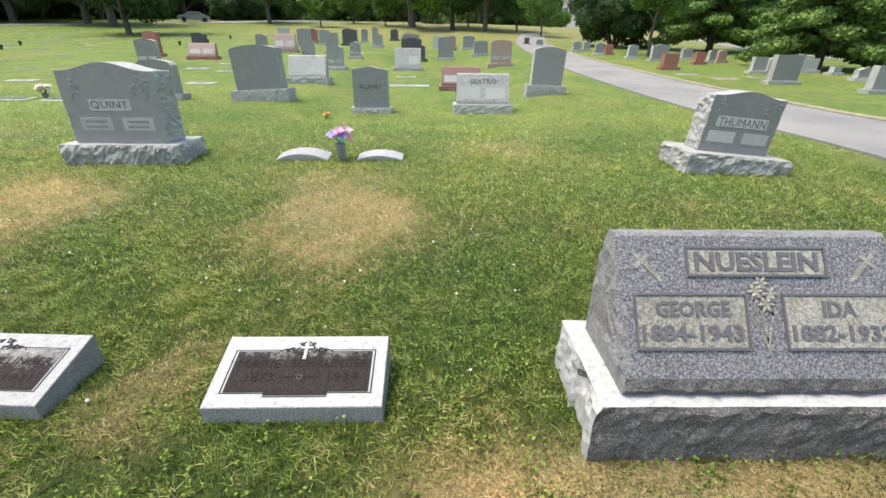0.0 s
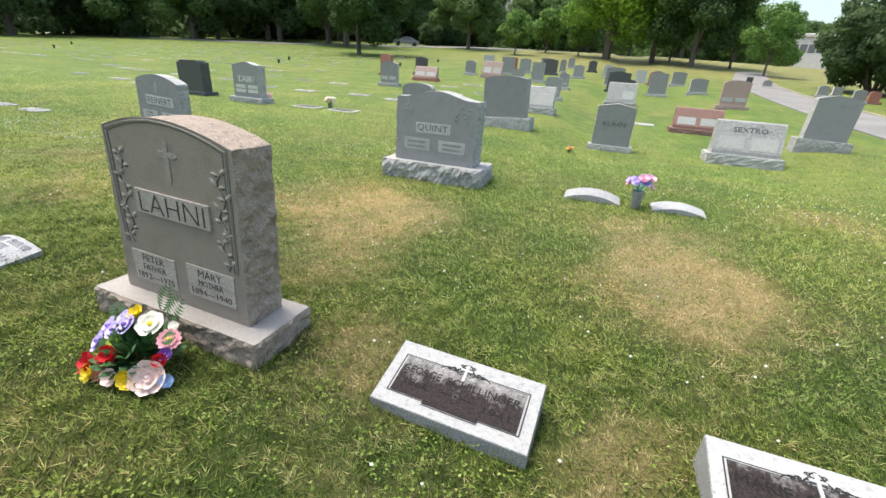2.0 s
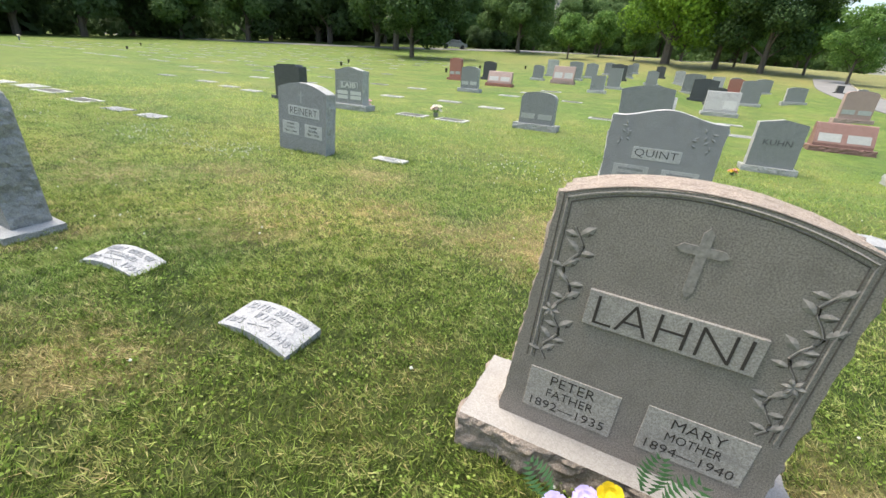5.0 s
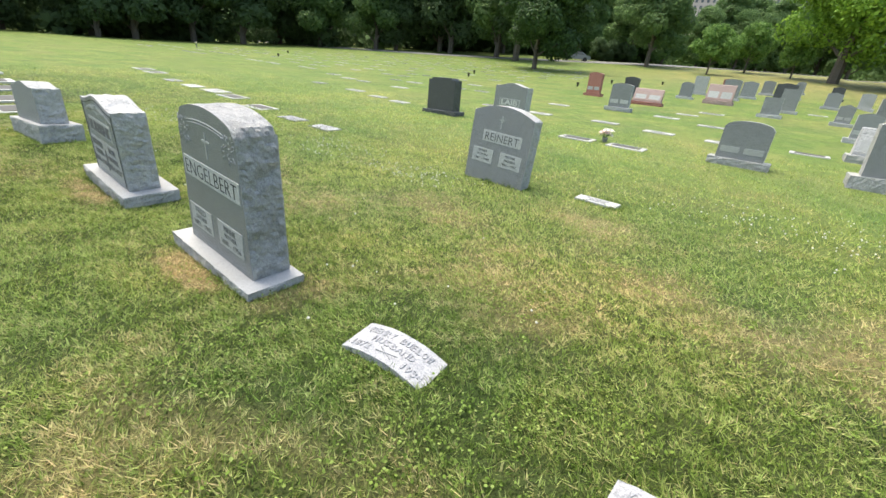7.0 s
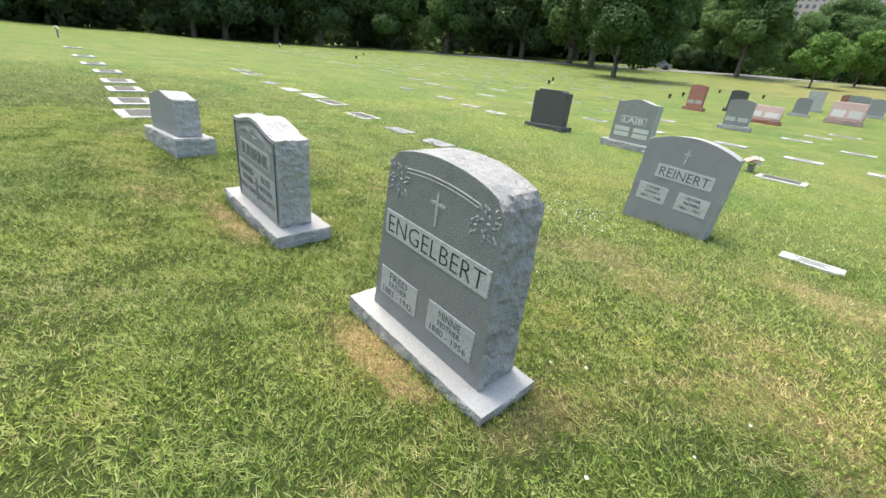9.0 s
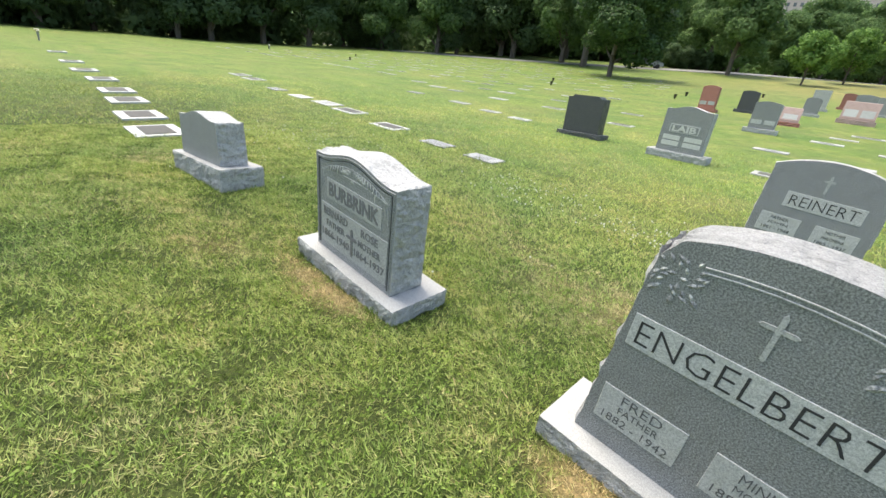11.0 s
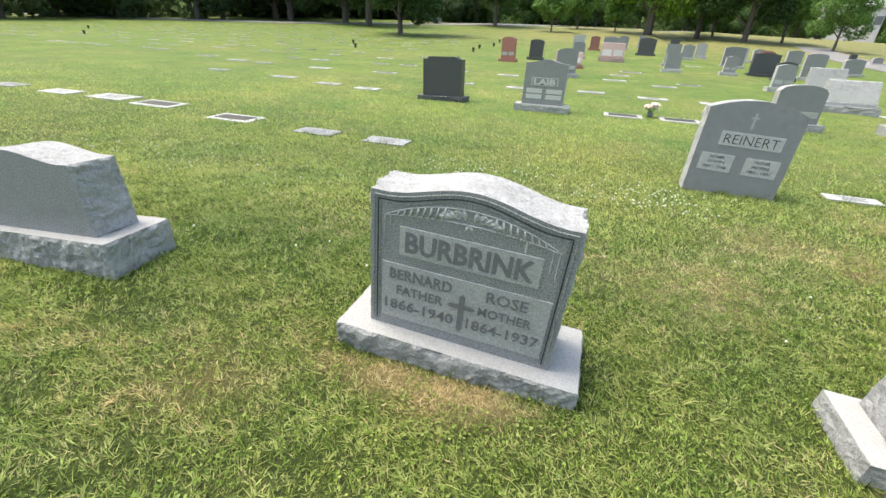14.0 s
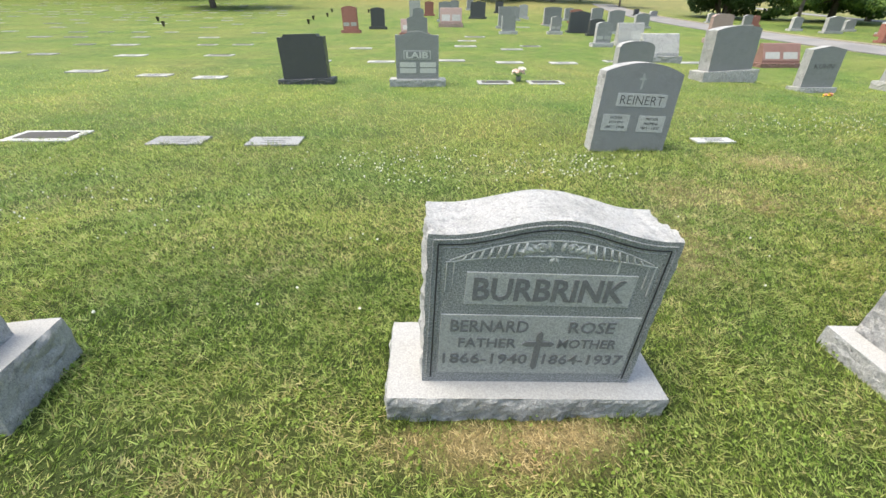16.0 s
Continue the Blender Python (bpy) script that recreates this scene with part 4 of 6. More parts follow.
def pillow_marker(x, y, w, d, low, high, arch, lines, turn=0.0, z=None, label="arched white stone grave marker with weathered letters"):
    """A low marker whose top bows along its length and tips to the front."""
    t = thing("grave_marker", pose(x, y, rise(x, y) if z is None else z, 0, 0, turn), label, "grave marker", "arched markers on the lawn")
    n, m = 18, 5
    bm = bmesh.new()
    loops = []
    for i in range(n + 1):
        u = -1 + 2 * i / n
        b = arch * (1 - u * u)
        ring = [(u * w / 2, 0, -0.1)] + [(u * w / 2, d * k / m, low + (high - low) * k / m + b + 0.003 * noise.noise(Vector((u * 8, k, x)))) for k in range(m + 1)] + [(u * w / 2, d, -0.1)]
        loops.append(ring)
    loft(bm, loops, 0, 0, 0)
    part("slab", bm, PILLOW, t)
    tilt = math.degrees(math.atan2(high - low, d))
    for s, lx, ly, wd, ht in lines:
        k = len(s)
        for i, ch in enumerate(s):
            if ch == " ":
                continue
            cx = lx + (i + 0.5 - k / 2) * wd / k
            u = cx / (w / 2)
            z0 = low + (high - low) * ly + arch * (1 - u * u)
            slope = math.degrees(math.atan2(-2 * arch * u, w / 2))
            letters(t, ch, 0, 0, wd / k * (0.35 if ch in "1I-" else 0.78), ht, 0, PILLOW_LETTER, flat=pose(cx, ly * d, z0 + 0.001, 0, -slope, 0) @ pose(0, 0, 0, tilt), proud=0.008, bold=0.015)
    if lines:
        for a, b in (((-0.05, 0.34), (0.045, 0.14)), ((-0.06, 0.2), (0.06, 0.3))):
            part("crossed_stem", tube(bmesh.new(), [(a[0] + (b[0] - a[0]) * k / 4, d * (a[1] + (b[1] - a[1]) * k / 4), low + (high - low) * (a[1] + (b[1] - a[1]) * k / 4) + arch + 0.002) for k in range(5)], 0.005, 5, 0.5), PILLOW_LETTER, t)
    return t


pillow_marker(-4.7, 1.56, 0.5, 0.21, 0.015, 0.045, 0.042, (("HENRY BUELOW", 0, 0.77, 0.4, 0.04), ("HUSBAND", 0, 0.5, 0.27, 0.038), ("1872", -0.16, 0.22, 0.13, 0.04), ("1934", 0.16, 0.22, 0.13, 0.04)), 4, 0.08)
pillow_marker(-3.405, 1.497, 0.49, 0.228, 0.02, 0.05, 0.042, (("KATIE BUELOW", 0, 0.77, 0.4, 0.045), ("WIFE", 0, 0.5, 0.17, 0.042), ("1875", -0.16, 0.22, 0.13, 0.042), ("1948", 0.15, 0.22, 0.13, 0.042)), -3, 0.08)



# ---- second row ----
def sunk_lines(t, w, rows, mat=PANEL):
    for x0, x1, z0, z1 in rows:
        panel(t, x0, x1, z0, z1, 0, mat, 0.003)


t = upright("headstone", -1.735, 5.1, 0, 0, 1.03, 0.22, 0.975, 1.06, 0.33, "serp", "grey granite headstone with leaf corners on a broad rough base", (0.13, 0.1, 0.15, 0.22), (MID, GREY_ROCK), rough=0.02, seed=14, base_rough=0.035)
sunk_lines(t, 1.03, ((-0.25, 0.2, 0.57, 0.69), (-0.4, -0.06, 0.36, 0.5), (0.06, 0.4, 0.36, 0.5)), PANEL)
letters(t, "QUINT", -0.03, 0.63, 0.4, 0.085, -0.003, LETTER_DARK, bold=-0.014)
for cx in (-0.23, 0.23):
    for k in range(2):
        part("worn_line", box(bmesh.new(), cx - 0.12, cx + 0.12, -0.005, 0, 0.445 - 0.055 * k, 0.468 - 0.055 * k), MID, t)
for sgn in (-1, 1):
    for k in range(10):
        bm = bmesh.new()
        leaf_relief(bm, sgn * (0.4 - 0.05 * (k % 3)), 0.88 - 0.035 * (k // 2), 0.06, k * 1.9, -0.002)
        part("carved_leaf", bm, GREY, t)

t = upright("headstone", -6.365, 5.04, 0, 2.6, 0.865, 0.0, 0.85, 0.95, 0.2, "arc", "leaning grey granite headstone with a cross, sunk in the lawn", None, (MID, GREY_ROCK), rough=0.013, seed=17)
sunk_lines(t, 0.86, ((-0.25, 0.315, 0.50, 0.64), (-0.365, -0.055, 0.23, 0.41), (0.05, 0.36, 0.23, 0.41)))
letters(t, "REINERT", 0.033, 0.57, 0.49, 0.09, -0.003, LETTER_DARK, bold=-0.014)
for cx, lines in ((-0.21, ("FATHER", "JOHN", "1861 - 1948")), (0.205, ("MOTHER", "PHILOMENA", "1865 - 1937"))):
    for k, s in enumerate(lines):
        letters(t, s, cx, 0.375 - 0.05 * k, (0.14, 0.16, 0.22)[k], 0.03, -0.003, LETTER_DARK)
cross(t, -0.01, 0.68, 0.84, 0, PANEL, 0.5)

t = upright("headstone", 5.15, 5.0, -3, 4.5, 0.78, 0.19, 0.79, 0.85, 0.3, "serp", "leaning grey granite headstone with pale split sides on a rough base", (0.17, 0.2, 0.18, 0.19), (MID, WHITE_STONE), (GREY_SAWN, GREY_ROCK), 0.022, 20, base_rough=0.03)
sunk_lines(t, 0.78, ((-0.28, 0.28, 0.47, 0.58), (-0.33, -0.03, 0.3, 0.42), (0.06, 0.34, 0.3, 0.42)))
letters(t, "THUMANN", 0.0, 0.525, 0.52, 0.085, -0.003, LETTER_DARK, bold=-0.014)
for sgn in (-1, 1):
    for k in range(10):
        bm = bmesh.new()
        leaf_relief(bm, sgn * (0.31 - 0.04 * (k % 3)), 0.74 - 0.03 * (k // 2), 0.05, k * 1.9, -0.002)
        part("carved_leaf", bm, GREY, t)
cross(t, 0, 0.64, 0.78, 0, GREY, 0.6, 0.25)

pillow_marker(0.2, 5.23, 0.62, 0.26, 0.01, 0.04, 0.07, (), 0)
pillow_marker(1.12, 5.26, 0.55, 0.26, 0.005, 0.03, 0.055, (), 0)


# ---- stones further up the slope ----
def lettered(t, text, x, z, w, h, mat):
    if text:
        letters(t, text, x, z, w, h, -0.001, mat, proud=0.006)


def slope_stone(x, y, w, h, shape, mats, label, base_h=0.15, text="", turn=0.0, lean=0.0, seed=0, depth=0.24, side=0.11, letter=LETTER_LIGHT, panels=True, detail=0.55, taper=0.0):
    die = w - 2 * side
    rise_top = 0.07 if shape in ("arc", "serp", "round", "peak") else 0.05 if shape == "step" else 0.0
    t = upright("headstone", x, y, turn, lean, die, base_h, h - rise_top, h, depth, shape, label, (side, 0.06, 0.08, base_h), mats, (GREY_SAWN, GREY_ROCK) if mats[0] not in (RED, PINK, BLACK) else (mats[0], mats[0]), 0.012, seed + x, taper, 0.015, None, detail)
    zt = base_h + (h - base_h) * 0.52
    lettered(t, text, 0, zt, die * 0.6, 0.1, letter)
    if panels:
        for sgn in (-1, 1):
            panel(t, sgn * die * 0.25 - die * 0.2, sgn * die * 0.25 + die * 0.2, base_h + (h - base_h) * 0.16, base_h + (h - base_h) * 0.32, 0, PANEL if mats[0] not in (GREY,) else MID, 0.003)
    return t


G, L, R, P, B = (GREY, GREY_ROCK), (MID, GREY_ROCK), (RED, RED), (PINK, PINK), (BLACK, BLACK)
W = (GREY_ROCK, GREY_SAWN)
t = slope_stone(-8.84, 9.36, 1.12, 1.0, "serp", G, "grey granite headstone with a bright name panel", 0.14, "", side=0.14, depth=0.26, panels=False, detail=0.9)
panel(t, -0.27, 0.27, 0.5, 0.66, 0, PANEL, 0.004)
panel(t, -0.25, 0.25, 0.515, 0.645, 0, GREY, 0.007)
letters(t, "LAIB", 0, 0.58, 0.44, 0.115, -0.007, LETTER_LIGHT, bold=0.035)
for x0, x1, z0 in ((-0.35, -0.03, 0.36), (0.05, 0.37, 0.36), (-0.35, -0.03, 0.25), (0.05, 0.37, 0.25)):
    panel(t, x0, x1, z0, z0 + 0.085, 0, LETTER_LIGHT, 0.003)
slope_stone(-11.14, 9.64, 1.12, 0.92, "step", B, "polished black granite headstone with a stepped top", 0.1, lean=-1.5, panels=False, detail=0.9, depth=0.3)
slope_stone(-4.17, 9.9, 0.98, 0.8, "round", L, "light grey headstone with a rounded top on a low base", 0.13)
slope_stone(-2.0, 9.9, 1.22, 1.1, "arc", L, "tall grey granite headstone with a pale top and thick base", 0.23, lean=-3, panels=False, detail=0.9, depth=0.4, side=0.13)
slope_stone(0.33, 10.15, 0.9, 0.97, "peak", L, "plain grey granite headstone with a shallow peak", 0.11, "KUHN", panels=False, detail=0.8, side=0.07, letter=LETTER_GREY)
slope_stone(4.68, 12.0, 1.02, 1.15, "arc", L, "tall light grey headstone on a rough base", 0.24, "", panels=False, lean=2, detail=0.8, letter=LETTER_DARK)


def slant_small(x, y, w, h, mats, label, text="", base_h=0.16, turn=0.0):
    """A low stone with a sloped face on a base."""
    t = thing("headstone", pose(x, y, rise(x, y), 0, 0, turn), label, "headstone", GROUP)
    part("base", plinth(-w / 2, w / 2, -0.08, 0.5, base_h, 0.02, x, 0.12, 0.06), (mats[0], mats[1]), t)
    ww = w - 0.14
    prof = [(0, base_h), (0, base_h + 0.07), (0.2, h - 0.02), (0.23, h), (0.34, h), (0.4, base_h)]
    bm = bmesh.new()
    loft(bm, [[(-ww / 2 + ww * i / 8, a, b + 0.006 * noise.noise(Vector((i, a * 9, x)))) for a, b in prof] for i in range(9)], 0, 0, 0)
    part("tablet", bm, mats[0], t)
    a = math.degrees(math.atan2(0.2, h - 0.09 - base_h))
    n = (h - 0.09 - base_h)
    if text:
        letters(t, text, 0, base_h + 0.07 + n * 0.74, ww * 0.5, n * 0.18, 0.2 * 0.74 - 0.003, LETTER_GREY, -a, 0.004)
    for sgn in (-1, 1):
        ob = part("panel", box(bmesh.new(), sgn * ww * 0.24 - ww * 0.19, sgn * ww * 0.24 + ww * 0.19, -0.003, 0.003, 0.05, n * 0.55), PANEL, t)
        ob.matrix_basis = pose(0, 0, base_h + 0.07, -a)
    return t


slant_small(2.85, 10.2, 1.32, 0.84, W, "pale grey slant-faced headstone on a rough base", "SEXTRO", 0.2)
slant_small(-1.9, 13.2, 1.2, 0.74, W, "pale grey slant-faced headstone on a rough base")
slant_small(0.5, 20.6, 1.3, 0.92, W, "pale grey slant-faced headstone on a rough base")
slant_small(2.56, 14.2, 1.36, 0.69, (MAROON, MAROON), "low reddish granite headstone on a dark base", "", 0.13)
slant_small(-9.1, 21.7, 1.35, 0.7, (PINK, RED), "low pink granite headstone with a sloped face", "", 0.15, 4)
slant_small(-7.1, 27.4, 1.38, 0.98, (PINK, PINK), "pink granite headstone on a wide base", "", 0.2)

SLOPE = (
    (-12.2, 23.2, 0.92, 1.14, "arc", R, "tall red granite headstone"), (-8.92, 17.4, 0.95, 0.98, "arc", L, "grey headstone with a carved cross"),
    (-11.1, 25.6, 0.95, 1.02, "arc", B, "black granite headstone"), (-9.0, 28.9, 0.88, 0.9, "round", L, "small grey headstone"),
    (-9.24, 34.1, 1.0, 1.15, "flat", W, "white stone headstone"), (-7.2, 31.9, 1.1, 1.18, "arc", L, "grey headstone"),
    (-6.6, 35.1, 1.05, 1.05, "serp", L, "grey headstone"), (-4.55, 23.0, 0.86, 0.8, "flat", G, "low grey headstone"),
    (-4.15, 26.6, 0.9, 1.08, "flat", L, "light grey headstone"), (-4.7, 35.0, 1.3, 1.12, "serp", B, "dark granite headstone"),
    (-4.2, 38.9, 0.7, 1.0, "arc", L, "grey headstone"), (-4.2, 45.8, 0.8, 0.95, "round", L, "grey headstone"),
    (0.02, 32.0, 1.37, 1.18, "arc", L, "grey headstone"), (0.3, 27.2, 1.39, 1.13, "serp", B, "dark brown granite headstone"),
    (0.77, 25.6, 1.0, 0.83, "arc", B, "low dark headstone"), (2.73, 35.4, 1.09, 0.92, "arc", R, "dark red headstone"),
    (-2.0, 17.4, 0.78, 0.84, "arc", L, "grey headstone with a rounded top"), (-2.25, 23.0, 0.7, 0.8, "serp", L, "small grey headstone"),
    (2.32, 26.9, 1.1, 1.2, "arc", L, "light grey headstone"), (1.85, 37.5, 0.97, 0.89, "flat", W, "pale headstone"),
    (4.16, 35.0, 1.09, 0.92, "arc", L, "grey headstone"), (4.47, 28.2, 1.06, 0.83, "arc", G, "grey headstone on a pale base"),
    (4.7, 20.9, 1.15, 1.09, "round", P, "pinkish granite headstone with a rounded top"), (-8.2, 38.0, 0.9, 1.0, "arc", R, "red granite headstone"),
    (-2.4, 33.0, 0.9, 0.9, "serp", L, "grey headstone"), (-0.6, 38.5, 0.9, 1.0, "arc", W, "pale headstone"), (0.2, 33.5, 0.9, 0.85, "flat", R, "reddish headstone"),
    (-6.0, 41.0, 0.95, 1.0, "arc", L, "grey headstone"), (3.0, 38.0, 0.9, 0.9, "arc", L, "grey headstone"), (-2.0, 42.0, 0.9, 0.95, "serp", B, "dark headstone"),
)
for k, (x, y, w, h, s, m, lab) in enumerate(SLOPE):
    slope_stone(x, y, w, h, s, m, lab + " up the slope", 0.14, seed=k, lean=(k * 37 % 7 - 3) * 0.5, turn=(k * 53 % 9 - 4) * 0.8, detail=0.45, panels=y < 24)
ACROSS = (
    (12.4, 30.2, 0.75, 0.7, "arc", L, "grey headstone"), (13.2, 30.6, 0.7, 0.65, "arc", R, "reddish headstone"), (13.4, 27.3, 0.78, 0.74, "arc", L, "grey headstone"),
    (14.2, 25.6, 1.15, 0.86, "serp", L, "grey headstone on a base"), (12.1, 20.2, 0.9, 0.66, "flat", R, "dark red granite headstone"), (16.6, 27.2, 0.8, 0.62, "arc", L, "grey headstone"),
    (15.4, 23.7, 0.68, 0.6, "flat", R, "red granite headstone"), (17.0, 25.3, 0.6, 0.62, "arc", L, "grey headstone"), (17.4, 25.1, 0.66, 0.64, "arc", P, "pink headstone"),
    (15.3, 19.1, 0.75, 0.64, "flat", L, "light grey headstone"), (16.1, 19.3, 0.7, 0.62, "arc", L, "light grey headstone"), (13.4, 15.1, 1.1, 0.9, "flat", G, "grey headstone on a pale base"),
    (17.9, 19.7, 1.0, 0.58, "flat", W, "pale low headstone"), (18.4, 18.8, 0.55, 0.34, "flat", L, "small grey headstone"), (17.6, 16.6, 0.85, 0.45, "arc", L, "low grey headstone"),
    (14.6, 12.9, 0.8, 0.75, "flat", L, "grey headstone on a base"), (9.6, 40.5, 0.6, 0.55, "flat", B, "dark small headstone"), (10.4, 39.0, 0.8, 0.5, "arc", L, "grey headstone"),
    (11.8, 33.2, 0.75, 0.65, "arc", L, "grey headstone"), (12.8, 34.0, 0.7, 0.6, "flat", L, "grey headstone"),
)
for k, (x, y, w, h, s, m, lab) in enumerate(ACROSS):
    slope_stone(x, y, w, h, s, m, lab + " across the lane", 0.12, seed=40 + k, lean=(k * 31 % 7 - 3) * 0.4, turn=(k * 47 % 9 - 4), detail=0.45, panels=False)


# ---- markers flush with the lawn ----
def flat_mesh(kind):
    bm = bmesh.new()
    box(bm, -0.36, 0.36, -0.17, 0.17, -0.08, 0.022, 0, 0.006)
    me = bpy.data.meshes.new("slab")
    bm.to_mesh(me), bm.free()
    me.materials.append(kind)
    return me


FLAT_MESH = {"bright": flat_mesh(GREY_SAWN), "white": flat_mesh(PANEL), "grey": flat_mesh(MID)}
bm = bmesh.new()
box(bm, -0.27, 0.27, -0.1, 0.1, 0.02, 0.03, 0, 0.004)
PLATE_MESH = bpy.data.meshes.new("plate")
bm.to_mesh(PLATE_MESH), bm.free()
PLATE_MESH.materials.append(BRONZE)
LINE_MESHES = []
for k, wd in enumerate((0.4, 0.28, 0.34)):
    bm = box(bmesh.new(), -wd / 2, wd / 2, 0.075 - 0.075 * k - 0.016, 0.075 - 0.075 * k + 0.016, 0.02, 0.026)
    LINE_MESHES.append(bpy.data.meshes.new("worn_line"))
    bm.to_mesh(LINE_MESHES[k]), bm.free()
    LINE_MESHES[k].materials.append(MID)


def flat_marker(x, y, w=0.72, d=0.34, bronze=False, white=True, turn=0.0, lift=0.0):
    slope = math.degrees(math.atan(0.05))
    lab = "flush pale granite marker with a bronze plate" if bronze else "flush pale stone grave marker with a worn inscription"
    t = thing("flat_marker", pose(x, y, rise(x, y) + lift, slope, 0, turn) @ Matrix.Diagonal((w / 0.72, d / 0.34, 1, 1)), lab, "grave marker", FLUSH)
    part("slab", FLAT_MESH["bright" if white and y > 8 else "white" if white else "grey"], None, t)
    for me in [PLATE_MESH] if bronze else LINE_MESHES:
        part("plate" if bronze else "worn_line", me, None, t)
    return t


for x, y, w, d, br, wh in ((-13.45, 5.78, 0.85, 0.46, True, True), (-11.72, 5.55, 0.66, 0.34, False, False), (-10.55, 5.5, 0.64, 0.34, False, False), (-15.55, 6.15, 0.95, 0.5, True, True), (-16.9, 6.3, 0.95, 0.5, False, True),
                           (-18.3, 6.25, 0.8, 0.42, False, True), (-20.1, 6.35, 0.8, 0.4, False, False), (-23.4, 6.95, 0.95, 0.6, True, True), (-25.1, 7.1, 0.95, 0.6, True, True), (-5.09, 5.42, 0.5, 0.2, False, True), (-7.2, 9.75, 0.75, 0.42, True, True),
                           (-6.12, 9.75, 0.75, 0.42, True, True), (-16.67, 11.3, 0.8, 0.36, False, True), (-14.78, 10.7, 0.7, 0.34, False, True), (-13.43, 10.4, 0.66, 0.34, False, True), (-19.48, 11.7, 0.7, 0.36, False, False), (-24.1, 15.9, 0.8, 0.5, True, True),
                           (-21.7, 15.0, 0.85, 0.45, False, True), (-20.2, 14.7, 0.7, 0.36, False, False), (-17.45, 14.4, 0.8, 0.4, False, True), (-14.9, 14.5, 0.8, 0.4, True, True), (0.6, 15.2, 1.9, 0.45, False, True), (-7.15, 17.4, 0.8, 0.4, False, True), (-6.37, 21.4, 0.9, 0.5, True, True)):
    flat_marker(x, y, w, d, br, wh)
for x, y in ((-13.63, 1.6), (-15.25, 1.72), (-17.3, 1.9), (-19.0, 2.0), (-21.6, 2.1), (-24.3, 2.05), (-27.8, 2.1), (-33.5, 2.2)):
    flat_marker(x, y, 0.85, 0.66, True, True, 0, 0.02)
rng = random.Random(4)
for row in range(14):
    y = 17.6 + row * 2.8
    x = -14.0 - row * 0.6
    while x > -62 + row * 0.5:
        x -= rng.choice((1.25, 1.35, 1.5, 2.6, 3.2))
        if rng.random() < 0.72 and not (-31 < x < -24 and 43 < y < 47):
            flat_marker(x, y + rng.uniform(-0.25, 0.25), rng.uniform(0.55, 0.85), rng.uniform(0.3, 0.45), rng.random() < 0.3, rng.random() < 0.75, rng.uniform(-3, 3))
for x, y in ((-4.8, 12.9), (-3.1, 13.3), (-6.3, 13.0), (-7.9, 13.4), (-5.6, 16.4), (-6.9, 19.5), (-4.7, 17.5), (-2.9, 27.5), (-9.9, 13.1), (-11.7, 13.2), (-10.9, 16.6), (-12.9, 16.8), (0.6, 17.9), (3.2, 15.6), (11.8, 18.2), (12.4, 16.6), (14.2, 17.4)):
    flat_marker(x, y, 0.75, 0.36, rng.random() < 0.3)


# ---- flowers ----
PETALS = {k: plain("petal_" + k, c, 0.6, 0.18, 60.0) for k, c in {"yellow": (0.8, 0.62, 0.03), "white": (0.82, 0.78, 0.68), "lilac": (0.5, 0.42, 0.78), "red": (0.62, 0.02, 0.03), "pink": (0.78, 0.46, 0.6), "rosy": (0.8, 0.34, 0.4), "coral": (0.78, 0.38, 0.28), "violet": (0.22, 0.1, 0.42), "teal": (0.15, 0.4, 0.42), "blue": (0.35, 0.5, 0.75), "cream": (0.85, 0.66, 0.6), "lime": (0.32, 0.42, 0.06)}.items()}
FERN = plain("silk_leaf", (0.05, 0.13, 0.04), 0.6, 0.3)


def blossom(bm, at, axis, r, petals, cup=0.45, rings=2, slot=0):
    """One open flower head: rings of curved petals round a core."""
    q = Vector(axis).to_track_quat("Z", "Y")
    for ring in range(rings):
        rr, lift = r * (1 - 0.38 * ring), 0.12 * r * ring
        for k in range(petals):
            a = 2 * math.pi * (k + 0.5 * ring) / petals
            c = Vector((math.cos(a), math.sin(a), 0))
            s = Vector((-math.sin(a), math.cos(a), 0))
            wd = rr * 3.0 / petals
            rim = [(0.0, 0.0, 0.0), (0.5, 0.8, 0.3), (0.85, 0.85, 0.75), (1.0, 0.0, 1.0), (0.85, -0.85, 0.75), (0.5, -0.8, 0.3)]
            v = [bm.verts.new(Vector(at) + q @ (c * rr * a_ + s * wd * b_ + Vector((0, 0, lift + cup * rr * c_ * (1 + ring * 0.5))))) for a_, b_, c_ in rim]
            mid = bm.verts.new(Vector(at) + q @ (c * rr * 0.6 + Vector((0, 0, lift + cup * rr * 0.25))))
            for i in range(6):
                bm.faces.new((v[i], v[(i + 1) % 6], mid)).material_index = slot
    r2 = bmesh.ops.create_icosphere(bm, subdivisions=1, radius=r * 0.2, matrix=Matrix.Translation(Vector(at) + q @ Vector((0, 0, r * 0.25))))
    for f in {f for v in r2["verts"] for f in v.link_faces}:
        f.material_index = 1


